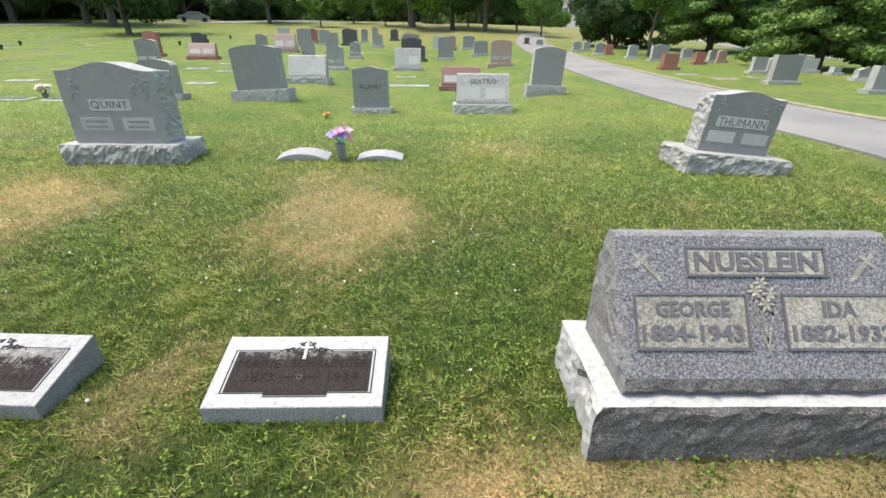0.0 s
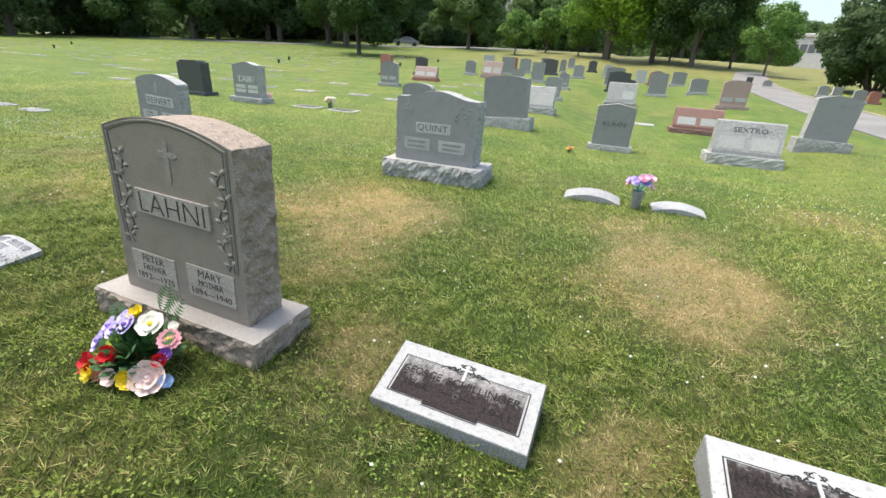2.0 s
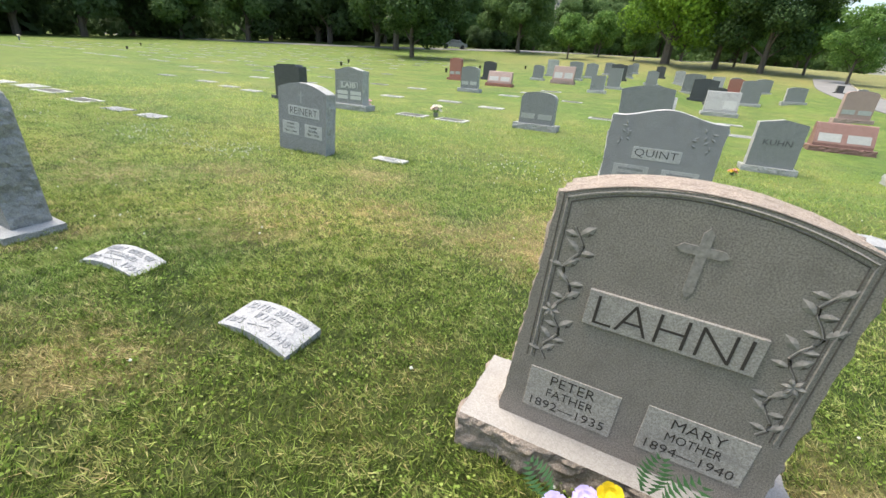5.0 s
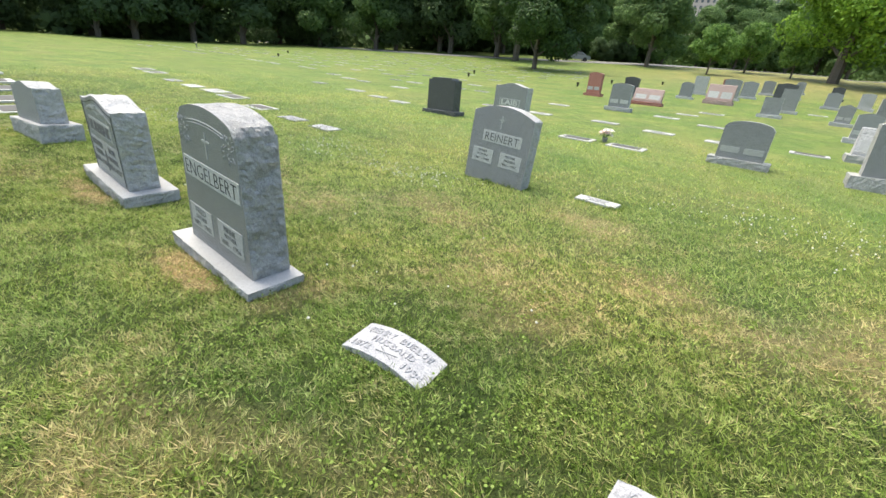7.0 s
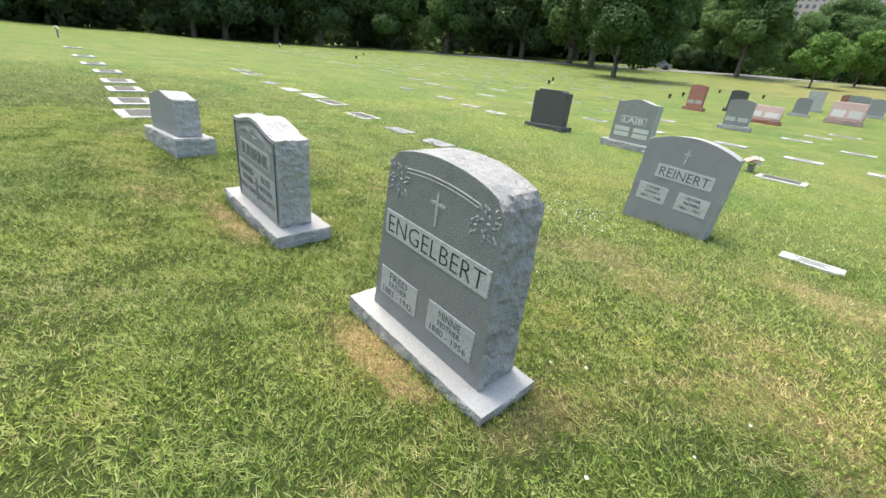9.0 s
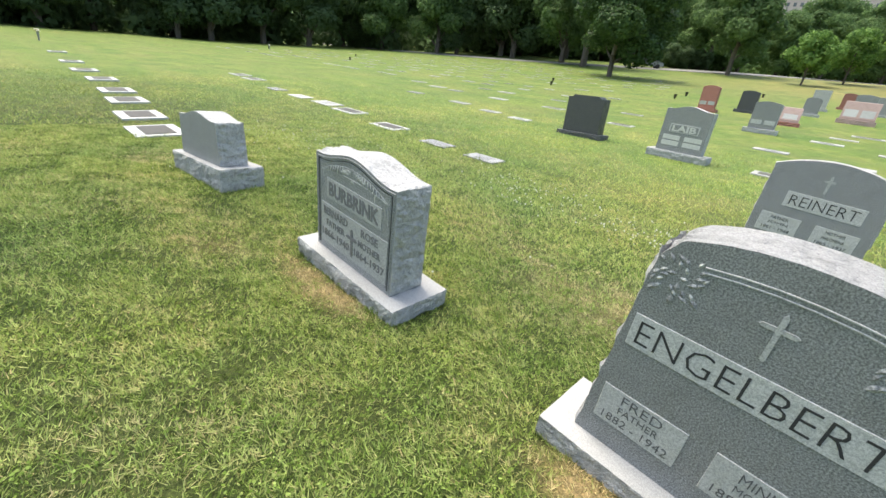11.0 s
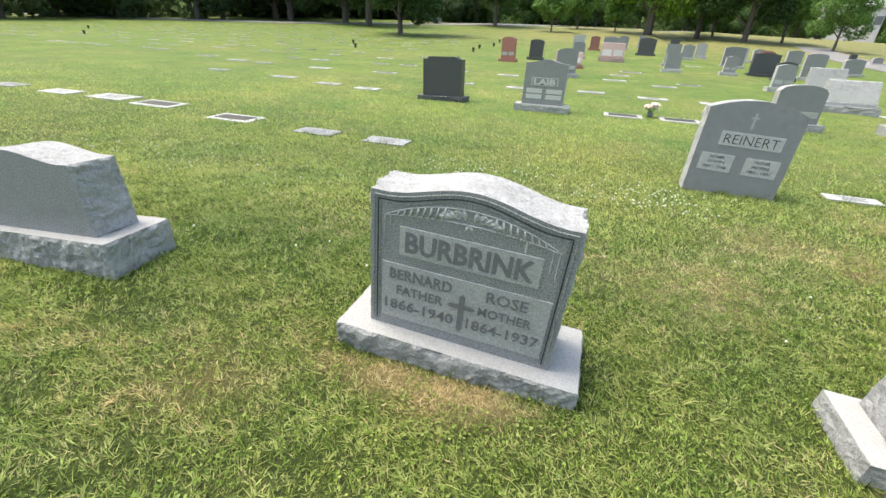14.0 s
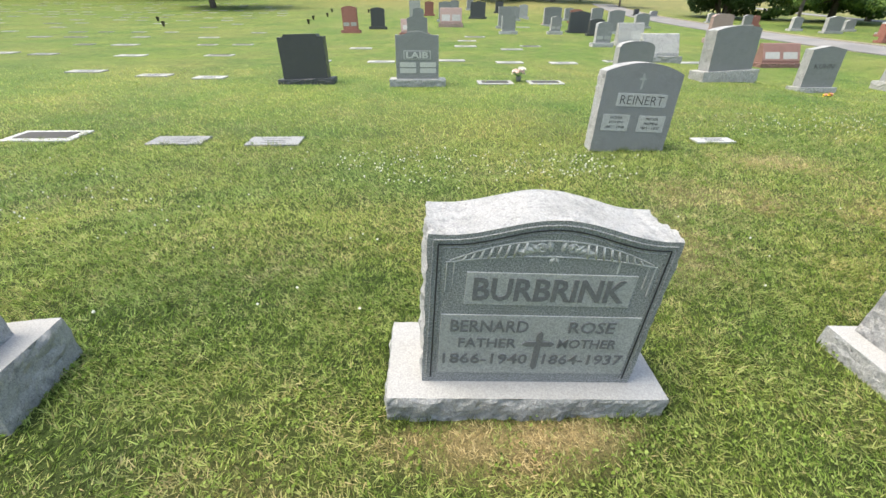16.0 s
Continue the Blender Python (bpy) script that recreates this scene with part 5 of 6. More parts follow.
def bouquet():
    x, y = -1.71, 1.34
    t = thing("flower_bouquet", pose(x, y, -0.02), "colourful bunch of silk flowers lying against the brown headstone", "flowers")
    rr = random.Random(3)
    bm = bmesh.new()
    for k in range(420):
        a, e = rr.uniform(0, 6.28), rr.uniform(0.1, 1.3)
        d = Vector((math.cos(a) * math.cos(e), math.sin(a) * math.cos(e) - 0.25, math.sin(e))).normalized()
        p = Vector((0.04, -0.03, 0.05)) + d * rr.uniform(0.03, 0.14)
        s = d.cross(Vector((0.3, 0.2, 1))).normalized() * 0.018
        tip = p + d * 0.07
        mid = p + d * 0.035
        v = [bm.verts.new(q) for q in (p, mid + s, tip, mid - s)]
        bm.faces.new(v)
    tube(bm, [(0, 0.05, 0), (0.01, 0.02, 0.08), (0, -0.02, 0.16)], 0.02, 6)
    part("foliage", bm, FERN, t, "dark green silk leaves")
    across, up, out = Vector((0.998, 0.069, 0)), Vector((-0.048, 0.689, 0.723)), Vector((0.05, -0.72, 0.69))
    kinds = {"lilac": (5, 0.25, 2), "yellow": (6, 0.7, 2), "daffodil": (7, 0.3, 2), "gerbera": (13, 0.12, 2), "rose": (5, 1.1, 3), "coral": (9, 0.3, 3), "cream": (6, 0.6, 3), "peony": (7, 0.55, 4), "violet": (6, 0.6, 2), "blue": (6, 0.4, 2), "white": (5, 0.4, 2), "lime": (5, 0.9, 2)}
    core = {"lilac": "violet", "daffodil": "yellow", "gerbera": "yellow"}
    heads = (("lilac", -0.131, 0.102, 0.048), ("lilac", -0.049, 0.092, 0.043), ("lilac", 0.005, 0.13, 0.05), ("lilac", -0.127, 0.025, 0.05), ("lilac", -0.052, 0.16, 0.039), ("yellow", 0.012, 0.191, 0.038), ("daffodil", 0.125, 0.163, 0.06),
             ("gerbera", 0.235, 0.12, 0.05), ("rose", 0.058, -0.012, 0.045), ("rose", -0.071, -0.068, 0.045), ("coral", -0.006, -0.095, 0.043), ("cream", 0.077, -0.096, 0.04), ("yellow", 0.146, -0.086, 0.036), ("yellow", 0.17, -0.117, 0.034),
             ("yellow", -0.031, -0.151, 0.041), ("peony", 0.235, -0.054, 0.074), ("violet", 0.255, 0.056, 0.028), ("rose", 0.25, 0.024, 0.03), ("blue", 0.31, -0.1, 0.03), ("yellow", -0.002, -0.029, 0.028), ("white", 0.21, 0.183, 0.022), ("lime", 0.034, 0.051, 0.031))
    for col, u, v, r in heads:
        du, dv = u - 0.06, v - 0.02
        r *= 1.1
        at = Vector((-0.035, -0.095, 0.105)) + across * u + up * v + out * (0.045 - 1.6 * (du * du + dv * dv))
        at.z = max(at.z, 0.045 + 0.1 * r)
        petals, cup, rings = kinds[col]
        bm = bmesh.new()
        blossom(bm, at, out + across * du * 2.6 + up * dv * 1.6, r, petals, cup, rings)
        part("blossom", bm, (PETALS[{"daffodil": "white", "gerbera": "rosy", "rose": "red", "peony": "cream"}.get(col, col)], PETALS[core.get(col, col if col in PETALS else "cream")]), t, {"daffodil": "white and yellow", "peony": "cream and pink", "rose": "red", "gerbera": "pink"}.get(col, col) + " silk blossom")
    for base, lean, size in ((Vector((-0.2, 0.06, 0.12)), Vector((-0.6, 0.2, 0.5)), 0.13), (Vector((0.12, 0.08, 0.24)), Vector((0.5, 0.25, 0.8)), 0.15), (Vector((0.06, 0.1, 0.26)), Vector((0.15, 0.3, 0.9)), 0.13), (Vector((0.1, -0.1, 0.17)), Vector((0.7, -0.4, 0.3)), 0.1), (Vector((0.2, -0.02, 0.2)), Vector((0.9, 0.1, 0.5)), 0.1)):
        bm = bmesh.new()
        lean.normalize()
        side = lean.cross(Vector((0.2, -0.7, 0.7))).normalized()
        for k in range(9):
            p, wd = base + lean * size * k / 9, size * 0.42 * math.sin(0.5 + 2.5 * k / 9)
            for sgn in (-1, 1):
                tip = p + side * sgn * wd + lean * size * 0.12
                bm.faces.new([bm.verts.new(q) for q in (p, p + side * sgn * wd * 0.5 - lean * 0.004, tip, p + side * sgn * wd * 0.5 + lean * 0.009)])
        part("fern_frond", bm, FERN, t, "green silk fern frond")


bouquet()


def vase_of_flowers(x, y, cols, h=0.2, seed=1, label="small grey vase of pink and lilac silk flowers", size=1.0):
    t = thing("flower_vase", pose(x, y, rise(x, y)) @ Matrix.Diagonal((size, size, size, 1)), label, "flowers")
    prof = ((0.0, 0.035), (h * 0.2, 0.05), (h * 0.6, 0.055), (h, 0.07), (h, 0.06), (h * 0.7, 0.045))
    part("vase", loft(bmesh.new(), [[(r * math.cos(k * 0.5236), r * math.sin(k * 0.5236), z) for k in range(12)] for z, r in prof], 0, 0, 0, True), MID, t, "grey metal cone vase")
    rr = random.Random(seed)
    bm = bmesh.new()
    for k in range(16):
        a = rr.uniform(0, 6.28)
        d = Vector((math.cos(a) * 0.7, math.sin(a) * 0.7, rr.uniform(0.3, 1.2))).normalized()
        tube(bm, [(0, 0, h * 0.9), tuple(Vector((0, 0, h)) + d * 0.09), tuple(Vector((0, 0, h)) + d * rr.uniform(0.14, 0.22))], 0.006, 4, 0.3)
    part("stems", bm, PETALS["teal"] if "pink" in cols else FERN, t)
    for k in range(11):
        a = k * 2.4
        bm = bmesh.new()
        p = Vector((math.cos(a) * 0.1, math.sin(a) * 0.1, h + 0.06 + 0.045 * (k % 3)))
        blossom(bm, p, p - Vector((0, 0.03, h - 0.05)), 0.06, 6, 0.45, 3)
        part("blossom", bm, (PETALS[cols[k % len(cols)]], PETALS[cols[0]]), t)


vase_of_flowers(0.67, 5.27, ("pink", "lilac", "pink"), 0.2)
vase_of_flowers(-6.66, 9.95, ("white", "cream", "white"), 0.1, 5, "small vase of pale flowers between flat markers")
vase_of_flowers(-8.75, 10.0, ("cream", "white", "pink"), 0.05, 8, "low bunch of pale pink flowers at the foot of a headstone", 0.9)
vase_of_flowers(-44.3, 2.3, ("white", "white"), 0.5, 6, "vase of white flowers on the lawn")
vase_of_flowers(-60.1, 23.6, ("white", "white"), 0.35, 7, "vase of white flowers on the lawn")
vase_of_flowers(-0.4, 9.0, ("coral", "yellow"), 0.03, 9, "small low clump of orange flowers on the lawn", 0.55)


def white_pot(x, y):
    t = thing("flower_pot", pose(x, y, rise(x, y) - 0.01), "small rounded white pot beside a flat marker", "flower pot")
    prof = ((0.0, 0.04), (0.03, 0.055), (0.08, 0.062), (0.12, 0.05), (0.135, 0.035), (0.13, 0.025), (0.06, 0.02))
    part("pot", loft(bmesh.new(), [[(r * math.cos(k * 0.5236), r * math.sin(k * 0.5236), z) for k in range(12)] for z, r in prof], 0, 0, 0, True), WHITE_STONE, t)


white_pot(-13.05, 1.85)

VASES = ((-53, 31), (-25.3, 30.8), (-16.1, 32.8), (-16.5, 41.8), (-13.3, 41.3), (-44, 24.4),
         (-22.9, 26.8), (-15.6, 29.2), (-15.8, 36.2), (-62.8, 24.7))


def field_vase(x, y):
    t = thing("field_vase", pose(x, y, rise(x, y)), "small dark metal flower vase standing at a flat marker", "vase", "vases on the lawn")
    prof = ((0.0, 0.05), (0.03, 0.06), (0.12, 0.07), (0.24, 0.1), (0.26, 0.1), (0.26, 0.085), (0.1, 0.05))
    part("vase", loft(bmesh.new(), [[(r * math.cos(k * 0.5236), r * math.sin(k * 0.5236), z) for k in range(12)] for z, r in prof], 0, 0, 0, True), BRONZE, t)


for x, y in VASES:
    field_vase(x, y)


# ---- trees ----
def limb(bm, a, b, r0, r1, bend, seed, sides=7):
    a, b = Vector(a), Vector(b)
    pts = []
    for k in range(5):
        f = k / 4
        w = Vector((noise.noise(Vector((seed, f * 2, 1.0))), noise.noise(Vector((seed, f * 2, 5.0))), 0)) * bend * math.sin(math.pi * f)
        pts.append(tuple(a.lerp(b, f) + w))
    tube(bm, pts, r0, sides, r1 / r0)


def leaves(centres, count, size, rr, flat=0.25):
    """Many small folded leaf clumps, thickest in the outer shell of the given lobes (centre, radii)."""
    lob = np.array([(*c, *r) for c, r in centres], float)
    vol = (lob[:, 3] * lob[:, 4] * lob[:, 5]) ** (2 / 3)
    gen = np.random.default_rng(rr)
    pick = gen.choice(len(lob), count, p=vol / vol.sum())
    d = gen.normal(size=(count, 3))
    d /= np.linalg.norm(d, axis=1)[:, None]
    rad = gen.uniform(0.45, 1.0, count) ** 0.5 * (1 + 0.16 * np.sin(5 * d[:, 0] + 3 * d[:, 2] + pick) * np.cos(4 * d[:, 1] + pick))
    p = lob[pick, :3] + d * lob[pick, 3:] * rad[:, None]
    nrm = d + gen.normal(size=(count, 3)) * 0.55
    nrm[:, 2] += flat
    nrm /= np.linalg.norm(nrm, axis=1)[:, None]
    u = np.cross(nrm, gen.normal(size=(count, 3)))
    u /= np.linalg.norm(u, axis=1)[:, None]
    v = np.cross(nrm, u)
    s = size * gen.uniform(0.5, 1.25, count)[:, None]
    a = p - u * s
    b = p + v * s * 0.62 - nrm * s * 0.2
    c = p + u * s
    e = p - v * s * 0.62 - nrm * s * 0.2
    verts = np.stack([a, b, c, e], 1).reshape(-1, 3)
    i = np.arange(count) * 4
    tris = np.stack([i, i + 1, i + 2, i, i + 2, i + 3], 1).reshape(-1, 3)
    me = bpy.data.meshes.new("crown")
    me.vertices.add(len(verts)), me.vertices.foreach_set("co", verts.astype(np.float32).ravel())
    me.loops.add(tris.size), me.loops.foreach_set("vertex_index", tris.ravel().astype(np.int32))
    me.polygons.add(len(tris)), me.polygons.foreach_set("loop_start", (np.arange(len(tris)) * 3).astype(np.int32))
    me.update(calc_edges=True)
    return me


def tree(m, kind, height, spread, leaf, label, seed, count=5000, size=0.3, clear=0.2, trunk=0.22):
    """A tapered trunk with limbs under a crown of leaf clumps."""
    t = thing("tree", m, label, "tree", "trees in the cemetery")
    rr = random.Random(seed)
    lobes, bm = [], bmesh.new()
    if kind in ("broad", "wood"):
        limb(bm, (0, 0, -0.3), (rr.uniform(-0.2, 0.2), rr.uniform(-0.2, 0.2), height * 0.72), trunk, trunk * 0.25, 0.35, seed)
        n = 11 if kind == "broad" else 13
        for k in range(n):
            a, f = k * 2.4 + rr.uniform(-0.4, 0.4), (k + 0.5) / n
            z = height * (clear + (0.9 - clear) * f)
            out = spread * (0.72 if kind == "broad" else 0.6) * math.sin(math.pi * min(1, 0.22 + 0.72 * f)) * rr.uniform(0.7, 1.1)
            c = (out * math.cos(a), out * math.sin(a), z + height * 0.06)
            limb(bm, (0, 0, max(height * clear * 0.8, z - height * 0.14)), c, trunk * 0.42 * (1 - 0.6 * f), 0.03, 0.3, seed + k, 5)
            r = spread * rr.uniform(0.36, 0.5)
            lobes.append((c, (r, r, r * rr.uniform(0.62, 0.85))))
        lobes.append(((0, 0, height * 0.86), (spread * 0.45, spread * 0.45, height * 0.14)))
        lobes.append(((0, 0, height * (0.45 + clear * 0.4)), (spread * 0.7, spread * 0.7, height * 0.22)))
    elif kind == "cone":
        limb(bm, (0, 0, -0.3), (0, 0, height * 0.9), trunk, 0.04, 0.1, seed)
        for k in range(16):
            f = k / 15
            r = spread * (0.35 + 0.65 * math.sin(math.pi * (0.15 + 0.6 * (1 - f)))) * (1 - f * 0.7)
            a = k * 2.4
            c = (r * 0.55 * math.cos(a), r * 0.55 * math.sin(a), height * (clear + (0.94 - clear) * f))
            limb(bm, (0, 0, c[2] - height * 0.05), c, trunk * 0.3 * (1 - f) + 0.02, 0.015, 0.1, seed + k, 5)
            lobes.append((c, (r * 0.66, r * 0.66, height * 0.135)))
    elif kind == "spruce":
        limb(bm, (0, 0, -0.3), (0, 0, height * 0.97), trunk, 0.02, 0.05, seed)
        for k in range(64):
            f = (k + 0.5) / 64
            a, r = k * 2.4, spread * (1 - f) ** 0.85 * rr.uniform(0.75, 1.1)
            z = height * (clear + (0.97 - clear) * f)
            end = (r * math.cos(a), r * math.sin(a), z - r * 0.22)
            limb(bm, (0, 0, z), end, 0.05 * (1 - f) + 0.012, 0.008, 0.05, seed + k, 4)
            for g in (0.4, 0.7, 0.95):
                lobes.append(((end[0] * g, end[1] * g, z - r * 0.22 * g), (r * 0.25 + 0.12, r * 0.25 + 0.12, height * 0.02 + 0.08)))
    else:
        for k in range(7):
            a = k * 0.9
            limb(bm, (0.1 * math.cos(a), 0.1 * math.sin(a), -0.2), (spread * 0.6 * math.cos(a), spread * 0.6 * math.sin(a), height * 0.6), trunk * 0.5, 0.03, 0.2, seed + k, 5)
        for k in range(18):
            a, f = k * 2.4, (k + 0.5) / 18
            out = spread * 0.72 * math.sin(math.pi * (0.25 + 0.6 * (1 - f)))
            lobes.append(((out * math.cos(a), out * math.sin(a), height * (0.16 + 0.68 * f)), (spread * 0.36, spread * 0.36, height * 0.16)))
    part("trunk", bm, BARK, t)
    part("crown", leaves(lobes, count, size, seed), leaf, t)
    return t


def stand(x, y, sink=0.0, turn=0.0, scale=1.0):
    return pose(x, y, rise(x, y) - sink, 0, 0, turn) @ Matrix.Diagonal((scale, scale, scale, 1))


tree(stand(-28.5, 46.8), "broad", 13.0, 5.7, LEAF_SHADE, "young dark-leaved tree standing alone on the lawn", 1, 26000, 0.2, 0.13, 0.3)
tree(stand(-1.9, 69.0), "broad", 18.5, 8.4, LEAF_MAPLE, "large bright green maple behind the headstones", 2, 22000, 0.27, 0.17, 0.6)
tree(stand(4.0, 68.0), "broad", 18.0, 6.4, LEAF_BROAD, "broad green tree behind the headstones", 3, 17000, 0.22, 0.2, 0.42)
tree(stand(8.2, 63.0), "broad", 14.0, 5.6, LEAF_SHADE, "dense dark rounded tree behind the headstones", 4, 24000, 0.18, 0.14, 0.35)
tree(stand(14.0, 55.0), "broad", 6.6, 2.6, LEAF_BROAD, "small slender tree beside the lane", 5, 9000, 0.12, 0.22, 0.13)
tree(stand(17.0, 40.2), "shrub", 6.6, 3.9, LEAF_DARK, "large round dark shrub across the lane", 6, 22000, 0.16, 0.0, 0.3)
tree(stand(15.6, 30.0), "broad", 7.5, 2.3, LEAF_BROAD, "slender young tree across the lane", 7, 11000, 0.12, 0.3, 0.14)
tree(stand(23.0, 36.0), "spruce", 13.0, 4.4, NEEDLE, "layered green spruce across the lane", 8, 30000, 0.15, 0.1, 0.3)
tree(stand(28.5, 38.5), "broad", 12.0, 4.0, LEAF_BROAD, "green tree among the plots across the lane", 9, 13000, 0.18, 0.2, 0.26)
tree(stand(20.0, 21.8), "spruce", 9.5, 3.2, NEEDLE, "green spruce across the lane", 10, 28000, 0.12, 0.1, 0.2)
tree(stand(27.5, 24.5), "shrub", 4.6, 2.8, LEAF_BROAD, "round leafy bush across the lane", 11, 5000, 0.18, 0.0, 0.2)
tree(stand(-24.0, 73.5), "broad", 13.0, 5.0, LEAF_WOOD, "green tree beside the far road", 12, 12000, 0.26, 0.2, 0.35)
tree(stand(-14.5, 66.5), "broad", 5.6, 2.4, LEAF_BROAD, "small ornamental tree on the slope", 13, 3500, 0.2, 0.25, 0.14)
copy_thing(bpy.data.objects["tree.012"], stand(-11.5, 76.0, 0, 50, 1.1))
copy_thing(bpy.data.objects["tree.012"], stand(-6.0, 72.0, 0, 140, 0.9))
copy_thing(bpy.data.objects["tree.012"], stand(6.5, 72.0, 0, 200, 1.2))
copy_thing(bpy.data.objects["tree.012"], stand(13.0, 66.0, 0, 80, 1.3))
copy_thing(bpy.data.objects["tree.011"], stand(-30.0, 84.0, 0, 70, 1.0))
copy_thing(bpy.data.objects["tree.011"], stand(9.5, 88.0, 0, 170, 0.95))
copy_thing(bpy.data.objects["tree.005"], stand(-33.5, 80.0, 0.2, 0, 0.62))
copy_thing(bpy.data.objects["tree.005"], stand(-31.0, 83.0, 0.2, 90, 0.5))

copy_thing(bpy.data.objects["tree.010"], stand(26.2, 93.0, 0, 20, 0.7))
copy_thing(bpy.data.objects["tree.010"], stand(37.5, 94.0, 0, 120, 0.8))

# woods round the edge of the cemetery
woods = [tree(stand(-47, 67, 0, 0, 1.0), "wood", 19.0, 7.0, LEAF_WOOD, "tall woodland tree in dense summer leaf", 20, 12000, 0.38, 0.1, 0.5),
         tree(stand(-58, 68, 0, 0, 1.0), "wood", 21.0, 7.5, LEAF_DARK, "tall dark woodland tree in dense summer leaf", 21, 12000, 0.4, 0.08, 0.55),
         tree(stand(-40.5, 62.5, 0, 0, 1.0), "wood", 18.0, 6.5, LEAF_DARK, "tall dark woodland tree by the far road", 22, 12000, 0.36, 0.16, 0.55)]
for w in woods:
    tagged(w, "", "", "trees of the surrounding woods")
wr = random.Random(9)
edge = [(-95, -60), (-90, -25), (-86, 5), (-84, 30), (-82, 50), (-70, 62), (-58, 76), (-48, 92), (-36, 112), (-20, 132), (0, 142), (25, 145), (50, 138), (75, 118), (92, 90), (98, 55), (96, 20), (92, -30), (60, -80), (0, -100), (-60, -90)]
for ring, (off, gap, big) in enumerate(((0, 7.5, 0.9), (9, 8.5, 1.0), (22, 11.0, 1.12))):
    for (x0, y0), (x1, y1) in zip(edge, edge[1:] + edge[:1]):
        ln = math.hypot(x1 - x0, y1 - y0)
        if max(y0, y1) < 0 and ring:
            continue
        for k in range(int(ln / gap)):
            f = (k + wr.random()) / max(1, int(ln / gap))
            x, y = x0 + (x1 - x0) * f, y0 + (y1 - y0) * f
            r = math.hypot(x, y - 20)
            s = 1 + off / r
            x, y = x * s + wr.uniform(-2, 2), 20 + (y - 20) * s + wr.uniform(-2, 2)
            dark = x < -60
            src = woods[1 if dark and wr.random() < 0.7 else 2 if x < -45 and wr.random() < 0.3 else 0]
            sc = big * wr.uniform(0.75, 1.05) * (1.15 if x < -45 else 1.0 if x < -30 else 0.95 if x < 5 else max(0.6, 0.88 - 0.003 * (x - 5)))
            copy_thing(src, stand(x, y, 0.3, wr.uniform(0, 360), sc))


lobes = []
for (x0, y0), (x1, y1) in zip(edge, edge[1:]):
    ln = math.hypot(x1 - x0, y1 - y0)
    for k in range(int(ln / 2.6)):
        f = (k + wr.random()) / max(1, int(ln / 2.6))
        x, y = x0 + (x1 - x0) * f, y0 + (y1 - y0) * f
        s, r = 1 + wr.uniform(2, 13) / math.hypot(x, y - 20), wr.uniform(1.6, 3.2)
        x, y = x * s, 20 + (y - 20) * s
        lobes.append(((x, y, rise(x, y) + r * 0.6), (r * 1.2, r * 1.2, r)))
        s, r = 1 + wr.uniform(14, 32) / math.hypot(x, y - 20), wr.uniform(3.0, 5.0)
        x, y = x * s, 20 + (y - 20) * s
        lobes.append(((x, y, rise(x, y) + r * 0.7), (r * 1.3, r * 1.3, r)))
        s, r = 1 + wr.uniform(34, 50) / math.hypot(x, y - 20), wr.uniform(5.0, 7.5)
        x, y = x * s, 20 + (y - 20) * s
        lobes.append(((x, y, rise(x, y) + r * 0.8), (r * 1.3, r * 1.3, r * 1.2)))
for west, mat, say in ((True, LEAF_DARK, "dense dark undergrowth along the edge of the woods"), (False, LEAF_WOOD, "dense green undergrowth along the edge of the woods")):
    under = leaves([q for q in lobes if (q[0][0] < -48) == west], 125000, 0.75, 33)
    under.materials.append(mat)
    tagged(new("undergrowth", under), say, "undergrowth", kind="stuff")


# ---- far buildings and a parked car ----
WALL = plain("pale_render", (0.62, 0.6, 0.57), 0.85, 0.08, 2.0)
BRICK_WALL = plain("pink_brick", (0.56, 0.47, 0.43), 0.9, 0.12, 3.0)
GLASS = plain("dark_glass", (0.14, 0.15, 0.16), 0.15, 0.1, 3.0)


def block(name, x, y, z, w, d, h, floors, cols, turn, wall, label):
    t = thing(name, pose(x, y, z, 0, 0, turn), label, "building")
    part("wall", box(bmesh.new(), -w / 2, w / 2, 0, d, -20, h, 0, 0.1), wall, t)
    part("roof", box(bmesh.new(), -w / 2 - 0.3, w / 2 + 0.3, -0.3, d + 0.3, h, h + 0.6, 0, 0.1), WALL, t)
    bm = bmesh.new()
    box(bm, -0.5, 0.5, -0.06, 0.1, -0.65, 0.65, 0, 0.05)
    me = bpy.data.meshes.new("window")
    bm.to_mesh(me), bm.free()
    me.materials.append(GLASS)
    for i in range(floors):
        for k in range(cols):
            ob = part("window", me, None, t)
            ob.matrix_basis = pose(-w / 2 + w * (k + 0.5) / cols, -0.02, h * (i + 0.55) / floors)
    return t


block("apartment_building", -28, 228, 30, 66, 14, 20, 8, 30, 6, BRICK_WALL, "long pale pink apartment building beyond the woods")
block("white_building", 32.2, 99, 8.0, 8.5, 6, 4.0, 1, 7, -18, WALL, "white building behind the trees")


